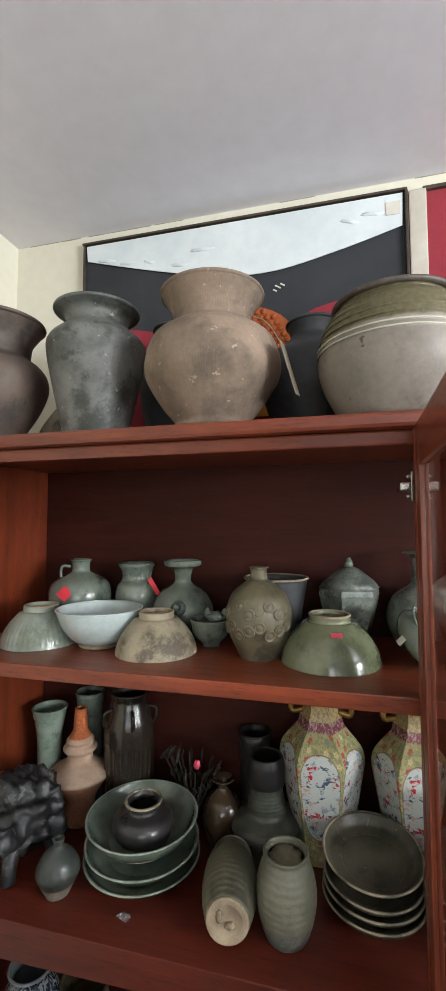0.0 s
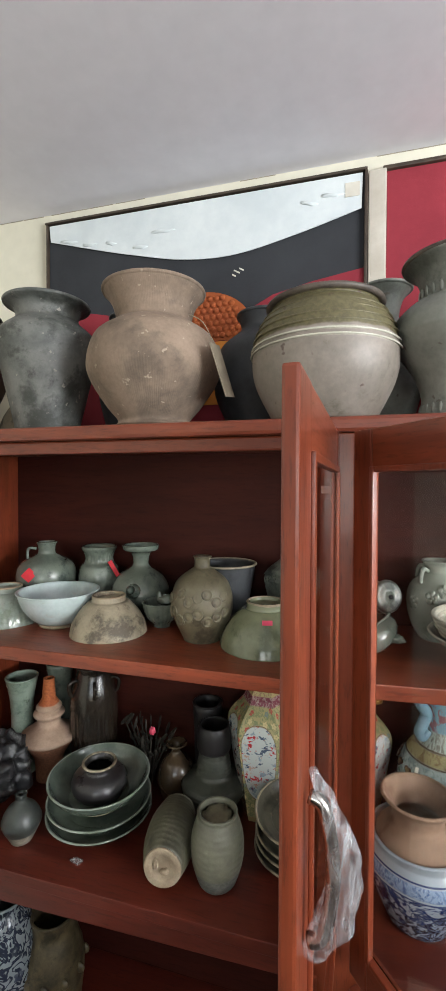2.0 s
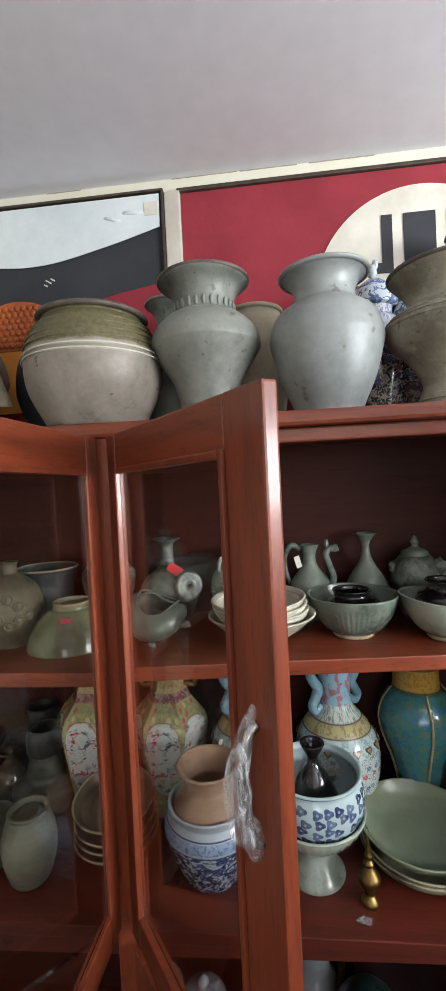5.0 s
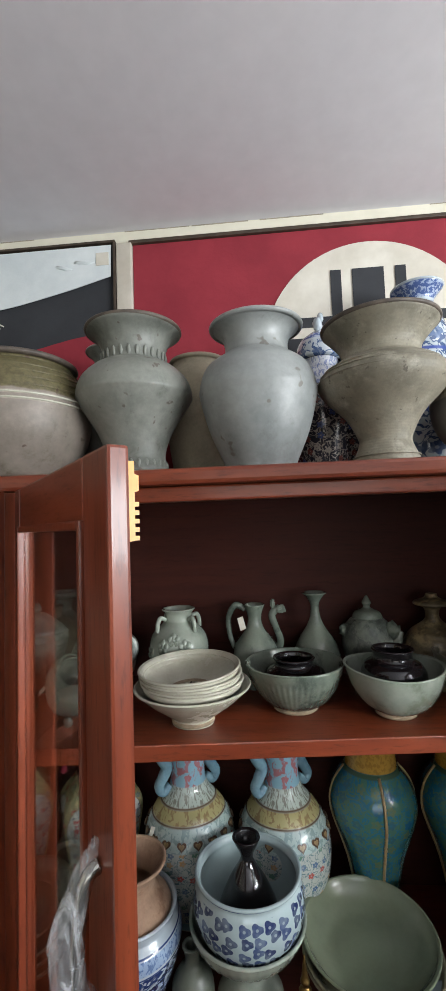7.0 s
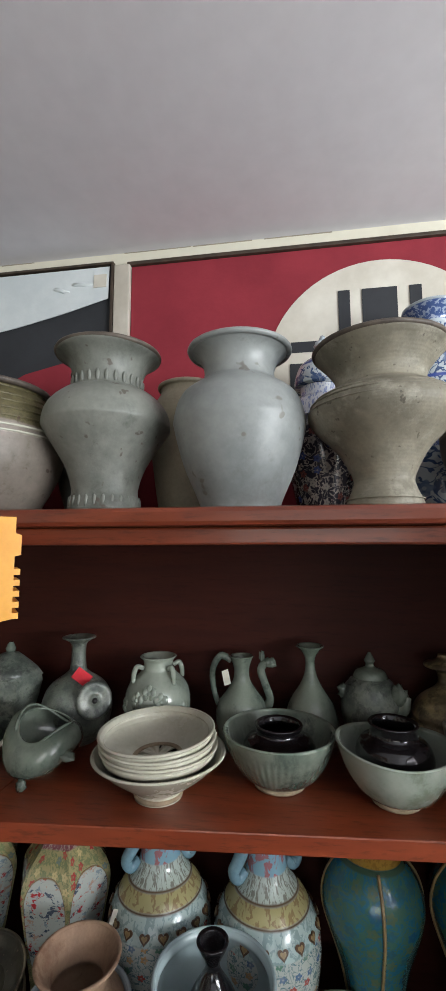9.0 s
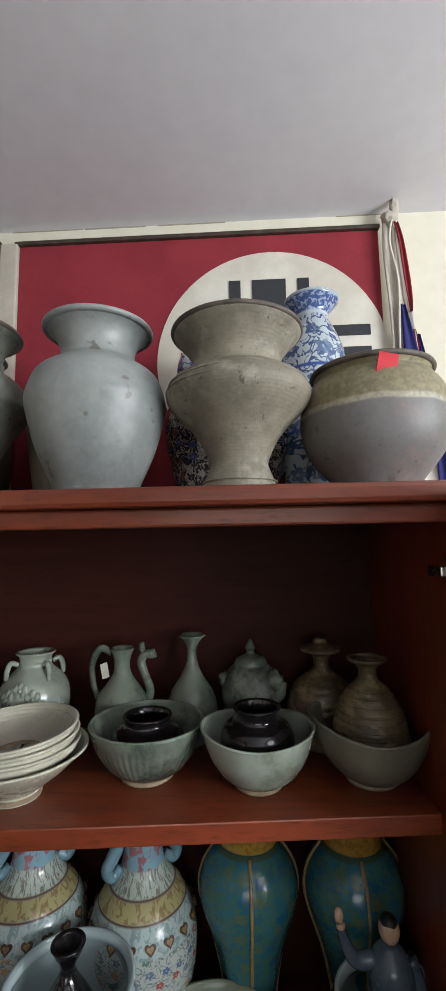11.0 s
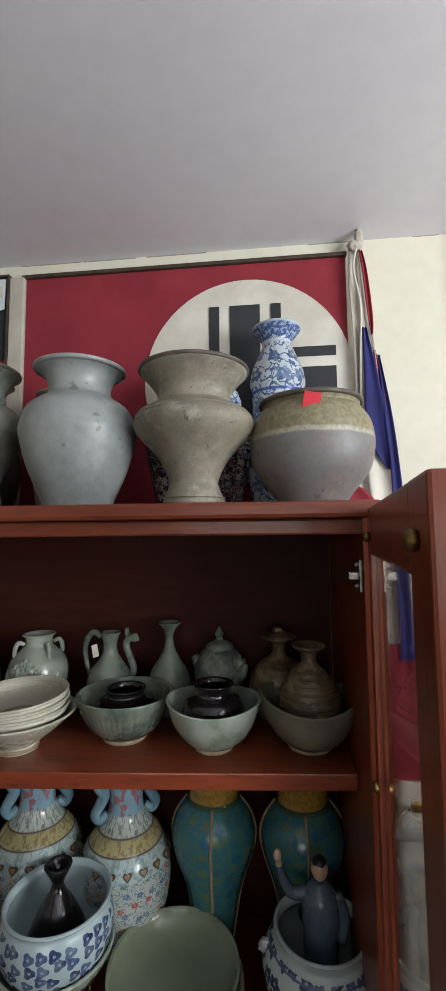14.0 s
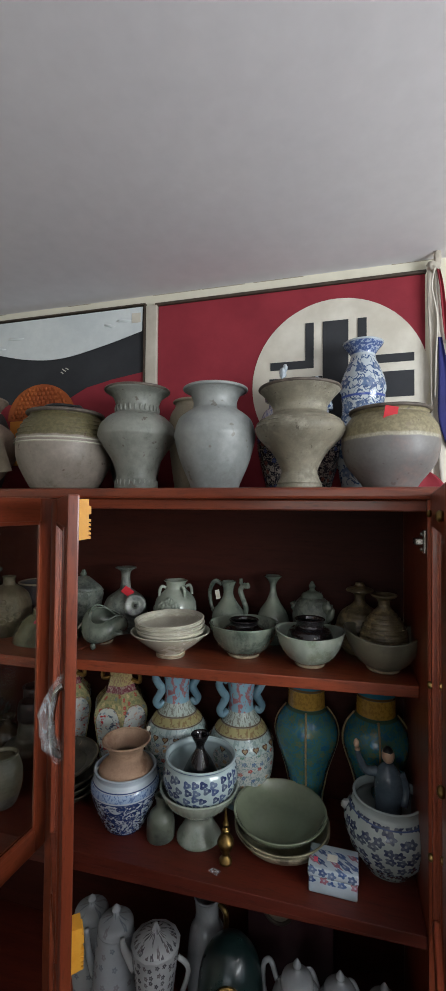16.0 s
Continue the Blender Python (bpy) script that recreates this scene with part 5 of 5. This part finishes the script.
def aqua_vase(x):
    v = vessel("handled_vase", "turquoise and yellow enamelled vase with scroll handles", "vase", x, 0.955, L, [(0.046, 0), (0.05, 0.012), (0.076, 0.065), (0.086, 0.12), (0.083, 0.16), (0.066, 0.195), (0.042, 0.222), (0.033, 0.245), (0.033, 0.28), (0.042, 0.33), (0.052, 0.36)], AQUA, 0.003, group="turquoise handled vases", turn=30)
    for sx in (-1, 1):
        part("handle", tube([(sx * 0.036, 0, 0.236), (sx * 0.05, 0, 0.226), (sx * 0.058, 0, 0.238), (sx * 0.05, 0, 0.252), (sx * 0.042, 0, 0.27), (sx * 0.052, 0, 0.286), (sx * 0.06, 0, 0.304), (sx * 0.05, 0, 0.318), (sx * 0.04, 0, 0.306)], [0.007, 0.009, 0.0095, 0.0105, 0.0115, 0.011, 0.01, 0.008, 0.006]), AQUAHANDLE, v, "pale blue scroll handle")
    for k in range(18):
        a = 2 * math.pi * k / 18
        at = pose(0.0815 * math.cos(a), 0.0815 * math.sin(a), 0.167, 0, 0, math.degrees(a) + 90) @ pose(0, 0, 0, -24, 0, 0)
        part("heart_lappet", outline(heart(0.00052), -0.0016, 0.0016), HEART, v, "gilt-edged heart lappet", smooth=False, at=at)
        part("heart_centre", outline(heart(0.0003), -0.0022, 0.0022), HEARTCORE, v, smooth=False, at=at)
    return v


HEARTCORE = clay("ochre_enamel", (160, 138, 96), (136, 112, 76), 0.3, 60, 0.2)
HEART = clay("brown_gilt_enamel", (96, 70, 46), (70, 50, 36), 0.3, 60, 0.2)
AQUAHANDLE = clay("pale_blue_enamel", (116, 148, 160), (92, 124, 140), 0.2, 20, 0.15, coat=0.3)
aqua_vase(0.324)
aqua_vase(0.503)
ap = thing("paper_tag", 0.262, 0.885, L + 0.135, "white paper tag standing against a turquoise vase", "tag")
part("sheet", box(-0.012, 0.012, -0.0005, 0.0005, 0, 0.05, 0), TAGWHITE, ap, smooth=False).matrix_basis = pose(0, 0, 0, -12, 24, 30)


def blue_jar(x):
    pr = [(0.032, 0), (0.035, 0.015), (0.05, 0.1), (0.077, 0.185), (0.072, 0.23), (0.05, 0.262), (0.047, 0.268), (0.047, 0.305), (0.056, 0.33)]
    v = vessel("enamelled_jar", "turquoise enamelled jar with gold collar and ochre seams", "jar", x, 0.967, L, pr, CLOIS, 0.003, group="turquoise jars")
    for k in range(4):
        a = -math.pi / 2 + 0.06 + k * math.pi / 2
        part("gold_seam", tube([((r + 0.0005) * math.cos(a), (r + 0.0005) * math.sin(a), h) for r, h in pr[1:6]], [0.0026] * 5, seg=6), HEARTCORE, v, "raised ochre seam")


blue_jar(0.671)
blue_jar(0.838)
vessel("porcelain_jar", "blue and white scrollwork jar holding a terracotta pot", "jar", 0.254, 0.797, L, [(0.044, 0), (0.05, 0.006), (0.068, 0.045), (0.081, 0.085), (0.081, 0.106), (0.073, 0.121), (0.071, 0.126), (0.073, 0.136)], BW_SCROLL, 0.003)
vessel("terracotta_pot", "plain terracotta pot with flared mouth inside a jar", "pot", 0.254, 0.799, L + 0.035, [(0.035, 0), (0.055, 0.05), (0.064, 0.085), (0.064, 0.1), (0.05, 0.115), (0.041, 0.124), (0.04, 0.132), (0.045, 0.147), (0.056, 0.16), (0.057, 0.162)], TERRA, 0.003)
vessel("small_bottle", "small greenish grey bell-shaped bottle", "bottle", 0.354, 0.78, L, [(0.031, 0), (0.032, 0.006), (0.031, 0.04), (0.022, 0.058), (0.012, 0.068), (0.011, 0.078), (0.014, 0.092)], clay("drab_green_glaze", (92, 98, 86), (70, 76, 68), 0.35, 20, 0.3, stain=(56, 60, 54)), 0.002)
vessel("stem_bowl", "pale green celadon stem bowl on a wide foot", "bowl", 0.438, 0.808, L, [(0.052, 0), (0.05, 0.008), (0.037, 0.028), (0.031, 0.045), (0.038, 0.058), (0.068, 0.08), (0.085, 0.102), (0.09, 0.116)], CELADON, 0.003, flute=(40, 0.001, 0.06, 0.11))
vessel("porcelain_bowl", "blue and white bowl standing in the stem bowl", "bowl", 0.441, 0.808, L + 0.073, [(0.038, 0), (0.056, 0.012), (0.079, 0.04), (0.087, 0.068), (0.084, 0.092), (0.079, 0.105), (0.082, 0.112)], BW_LEAF, 0.003)
vessel("black_bottle", "glossy black pear-shaped bottle standing in a porcelain bowl", "bottle", 0.440, 0.806, L + 0.082, [(0.036, 0), (0.047, 0.026), (0.045, 0.05), (0.028, 0.088), (0.012, 0.114), (0.01, 0.126), (0.018, 0.142), (0.021, 0.15)], BLACKGLAZE, 0.002)
vessel("brass_stupa", "small turned brass stupa with a spire", "ornament", 0.519, 0.748, L, [(0.014, 0), (0.014, 0.006), (0.008, 0.014), (0.008, 0.02), (0.017, 0.036), (0.018, 0.046), (0.01, 0.058), (0.006, 0.062), (0.009, 0.068), (0.005, 0.074), (0.007, 0.08), (0.0045, 0.088), (0.001, 0.114)], BRASS, shut=True, seg=24)
PLATEBUFF = clay("buff_olive_glaze", (140, 136, 112), (116, 113, 92), 0.3, 14, 0.2, stain=(96, 92, 72), coat=0.2)
bowl("stained buff dish at the bottom of a stack", 0.628, 0.832, 0.106, 0.044, 0.05, STONEWARE, z=L, group="stacked olive dishes")
bowl("buff-olive glazed dish in a stack of three", 0.628, 0.832, 0.106, 0.044, 0.05, PLATEBUFF, z=L + 0.012, group="stacked olive dishes", tilt=(2, 0))
bowl("olive-green celadon dish tilted on top of a stack", 0.624, 0.829, 0.104, 0.042, 0.046, clay("smooth_olive_glaze", (118, 126, 106), (104, 112, 92), 0.2, 5, 0.06, coat=0.4), z=L + 0.04, group="stacked olive dishes", tilt=(3, 0))
bx = thing("porcelain_box", 0.744, 0.756, L, "lidded blue and white painted porcelain box", "box", rz=-1)


def uv_box(x0, x1, y0, y1, z0, z1, bevel):
    bm = box(x0, x1, y0, y1, z0, z1, bevel)
    uvl = bm.loops.layers.uv.new("uv")
    for f in bm.faces:
        for lp in f.loops:
            c = lp.vert.co
            lp[uvl].uv = ((c.x + c.y) / 0.085, (c.z + c.y * 0.6) / 0.06)
    return bm


part("body", uv_box(-0.047, 0.047, -0.033, 0.033, 0, 0.031, 0.003), BW_BOX, bx)
part("lid", uv_box(-0.049, 0.049, -0.035, 0.035, 0.0315, 0.05, 0.004), BW_BOX, bx)
part("sticker", box(-0.012, 0.008, -0.01, 0.008, 0.0502, 0.0508, 0), TAGWHITE, bx, "cream paper sticker", smooth=False)
part("sticker", box(-0.038, -0.03, -0.018, -0.006, 0.0502, 0.0508, 0), TAGPINK, bx, "pink paper sticker", smooth=False)
pj = vessel("porcelain_jar", "white jar with dark blue blossoms holding a figurine", "jar", 0.855, 0.84, L, [(0.046, 0), (0.05, 0.006), (0.073, 0.04), (0.087, 0.085), (0.084, 0.112), (0.072, 0.131), (0.067, 0.139), (0.069, 0.152)], BW_DOT, 0.003)
pj.scale = (1.04, 1.04, 0.97)
for sx in (-1, 1):
    part("lug", blob(0.012, 0.008, 0.01, sx * 0.082, 0, 0.115, 0.4), PORCELAIN, pj)
fig = tube([(0, 0, 0.0), (0, 0, 0.05), (0.001, 0, 0.09), (0, 0, 0.12), (0, 0, 0.138)], [0.026, 0.028, 0.03, 0.026, 0.011], seg=20)
blob(0.0135, 0.015, 0.018, 0.0, -0.002, 0.157, bm=fig)
fig = merge(fig, tube([(-0.022, 0, 0.118), (-0.046, -0.003, 0.12), (-0.06, -0.005, 0.145), (-0.064, -0.008, 0.165)], [0.011, 0.0095, 0.007, 0.006], seg=12), tube([(0.024, 0, 0.12), (0.034, -0.004, 0.09), (0.03, -0.014, 0.06)], [0.011, 0.01, 0.008], seg=12))
blob(0.006, 0.005, 0.01, -0.066, -0.009, 0.176, bm=fig)
FIGURE = clay("blue_grey_figurine_glaze", (84, 98, 110), (64, 78, 90), 0.25, 20, 0.15, coat=0.4)
st = tagged(link_mesh("figurine", fig, FIGURE), "plain blue-grey glazed figurine with one raised arm in a jar", "figurine")
st.data.materials.append(clay("figurine_flesh_glaze", (190, 158, 134), (176, 144, 122), 0.3, 20, 0.1))
st.data.materials.append(clay("figurine_black_glaze", (30, 28, 30), (24, 22, 24), 0.3, 20, 0.1))
for face in st.data.polygons:
    fx, fy, fz = face.center
    if abs(fx) < 0.03 and fz > 0.139:
        face.material_index = 2 if fz > 0.165 or (fy > 0.003 and fz > 0.15) else 1
    elif fx < -0.055 and fz > 0.162:
        face.material_index = 1
st.matrix_basis = pose(0.856, 0.845, L + 0.072)

bunch = thing("dried_flowers", -0.30, 0.965, L, "bunch of dried brown flowers with one pink bud", "dried flowers")
STEM = clay("dry_brown_leaf", (44, 38, 26), (28, 24, 18), 0.8, 40, 0.4)
for k in range(16):
    an, ln = k * 2.4, 0.12 + 0.05 * ((k * 7) % 5) / 5
    px, py = 0.07 * math.cos(an) * (0.5 + 0.1 * (k % 5)), 0.03 * math.sin(an)
    part("stem", tube([(0, 0, 0), (px * 0.4, py * 0.4, ln * 0.5), (px, py, ln)], [0.003, 0.0025, 0.0015], seg=6, steps=3), STEM, bunch)
    leaf = blob(0.004, 0.002, 0.014, 0, 0, 0, 0.5, sub=2)
    part("dry_leaf", leaf, STEM, bunch, at=pose(px, py, ln, 0, 40 * math.cos(an), math.degrees(an)))
    part("dry_leaf", blob(0.005, 0.003, 0.01, 0, 0, 0, 0.5, sub=2), STEM, bunch, at=pose(px * 0.7, py * 0.7, ln * 0.75, 30, 50 * math.sin(an * 1.3), 0))
part("bud", blob(0.007, 0.007, 0.009, 0.02, -0.03, 0.15, 0.3), TAGPINK, bunch, "pink paper bud")
vessel("dark_tumbler", "dark brown glazed tumbler at the back of the shelf", "cup", -0.17, 1.0, L, [(0.03, 0), (0.03, 0.1), (0.034, 0.2)], BLACKMATT, 0.003)
for cx2, cy2 in ((-0.342, 0.735), (0.505, 0.715)):
    t = thing("plastic_scrap", cx2, cy2, L, "tiny crumpled scrap of clear plastic", "scrap", "plastic scraps")
    part("scrap", blob(0.011, 0.006, 0.003, 0, 0, 0.003, 0.9, 60), FILM, t)

# ---- bottom shelf ----
Q = BOTZ + 0.0005


def lidded(name, label, x, y, prof, lidprof, material, group="", handle=None, spout=None, seg=40, flute=None):
    t = vessel(name, label, name.split("_")[-1], x, y, Q, prof, material, shut=True, group=group, seg=seg, flute=flute)
    part("lid", lathe(lidprof, shut=True, seg=32), material, t)
    if handle:
        part("handle", tube(handle, [0.006] * len(handle)), material, t)
    if spout:
        part("spout", tube(spout, [0.012, 0.009, 0.006][: len(spout)]), material, t)
    return t


for wx, wy, hh in ((0.13, 0.86, 1.0), (0.222, 0.82, 1.12)):
    lidded("coffee_pot", "tall white porcelain pot with sprigs and a knobbed lid", wx, wy, [(0.05, 0), (0.058, 0.02), (0.056, 0.08 * hh), (0.047, 0.18 * hh), (0.044, 0.205 * hh)], [(0.045, 0.206 * hh), (0.04, 0.222 * hh), (0.012, 0.232 * hh), (0.009, 0.238 * hh), (0.011, 0.246 * hh), (0.002, 0.255 * hh)], FLORALWHITE, "tall white pots", [(0.045, 0.0, 0.19 * hh), (0.08, 0.01, 0.18 * hh), (0.08, 0.01, 0.1 * hh), (0.056, 0, 0.06 * hh)], [(-0.05, -0.01, 0.1 * hh), (-0.066, -0.015, 0.15 * hh), (-0.07, -0.018, 0.2 * hh)])
lidded("faceted_pot", "tapered white faceted pot with dense sprig pattern", 0.337, 0.80, [(0.034, 0), (0.041, 0.1), (0.056, 0.23), (0.058, 0.245)], [(0.05, 0.246), (0.034, 0.258), (0.012, 0.268), (0.01, 0.273), (0.004, 0.287)], painted("sprigged_white_porcelain", (186, 188, 188), [(84, 80, 86), (108, 98, 100)], 22, 13, 0.3, 0.0, field=(0.02, 0.98)), "", [(0.056, 0, 0.225), (0.082, 0, 0.2), (0.05, 0, 0.1)], [(-0.05, -0.01, 0.18), (-0.07, -0.02, 0.225), (-0.076, -0.022, 0.25)], seg=12)
rj = vessel("scroll_jug", "white porcelain jug with dark gilt scroll handle", "jug", 0.432, 0.9, Q, [(0.04, 0), (0.05, 0.1), (0.045, 0.2), (0.03, 0.24), (0.032, 0.29)], PORCELAIN, 0.003)
part("handle", tube([(0.03, 0, 0.28), (0.05, -0.01, 0.27), (0.052, -0.01, 0.23), (0.04, -0.01, 0.19)], [0.007] * 4), BRASS, rj, "gilt scroll handle")
ck = thing("mantel_clock", 0.519, 0.80, Q, "dark teal domed mantel clock with gold dial", "clock")
TEAL = clay("dark_teal_lacquer", (28, 48, 46), (20, 36, 36), 0.3, 20, 0.2, coat=0.3)
part("case", merge(lathe([(0.07, 0), (0.068, 0.05), (0.074, 0.16), (0.066, 0.24), (0.04, 0.285), (0.012, 0.3)], shut=True)), TEAL, ck)
part("dial", lathe([(0.034, 0), (0.034, 0.006), (0.03, 0.008), (0.001, 0.007)], shut=True, seg=32, wob=0), GOLD, ck, "round gold dial", at=pose(0.012, -0.07, 0.224, 68, 0, 8))
for k in range(12):
    part("hour_mark", box(-0.001, 0.001, -0.026, -0.021, 0.0085, 0.0095, 0), DARKWOOD, ck, smooth=False, at=pose(0.012, -0.07, 0.224, 68, 0, 8) @ pose(0, 0, 0, 0, 0, k * 30))
pf = thing("ornate_plaque", 0.63, 0.985, Q, "dark rose-pink patterned plaque with a round dark-rimmed centre", "plaque")
part("panel", box(-0.11, 0.11, -0.008, 0.008, 0, 0.3, 0.003), painted("rose_pink_plaque", (74, 50, 54), [(120, 90, 90), (50, 36, 40)], 40, 40, 0.4, 0.1), pf, smooth=False)
part("roundel", torus(0.036, 0.005, 0, 40), DARKWOOD, pf, "dark round rim", at=pose(-0.03, -0.01, 0.235, 90, 0, 0))
part("roundel_face", lathe([(0.034, 0), (0.034, 0.002), (0.001, 0.003)], shut=True, seg=32, wob=0), CREAMCLAY, pf, at=pose(-0.03, -0.008, 0.235, 90, 0, 0))
for tx, ty, hh in ((0.668, 0.79, 0.93), (0.757, 0.8, 0.9), (0.845, 0.8, 0.9)):
    lidded("white_teapot", "round white porcelain teapot with a gilt-edged lid", tx, ty, [(0.032, 0), (0.034, 0.1), (0.054, 0.19 * hh), (0.053, 0.24 * hh), (0.034, 0.272 * hh)], [(0.036, 0.273 * hh), (0.03, 0.288 * hh), (0.01, 0.3 * hh), (0.007, 0.306 * hh), (0.009, 0.314 * hh), (0.002, 0.327 * hh)], PORCELAIN, "white teapots", [(-0.048, 0.02, 0.17 * hh), (-0.075, 0.03, 0.2 * hh), (-0.078, 0.03, 0.26 * hh), (-0.062, 0.03, 0.275 * hh), (-0.046, 0.02, 0.245 * hh)], [(0.045, -0.02, 0.2), (0.07, -0.03, 0.23), (0.075, -0.03, 0.26)])
vessel("swirl_vase", "blue and white swirl porcelain vase", "vase", -0.57, 0.81, Q, [(0.045, 0), (0.06, 0.1), (0.066, 0.2), (0.05, 0.27), (0.035, 0.3), (0.04, 0.315)], painted("swirl_porcelain", (140, 148, 150), [(44, 50, 64), (60, 68, 84)], 9, 7, 0.24, 0.07), 0.003)
BRONZE = clay("dull_bronze", (98, 86, 60), (64, 56, 40), 0.4, 30, 0.5, stain=(46, 42, 32))
cj = vessel("carved_jar", "carved dull bronze jar with bosses", "jar", -0.485, 0.86, Q, [(0.05, 0), (0.062, 0.08), (0.066, 0.15), (0.055, 0.2), (0.045, 0.23), (0.048, 0.26)], BRONZE, 0.003)
for k in range(10):
    part("boss", blob(0.012, 0.006, 0.012, 0.066 * math.cos(k * 0.628), 0.066 * math.sin(k * 0.628), 0.15, sub=2), BRONZE, cj)
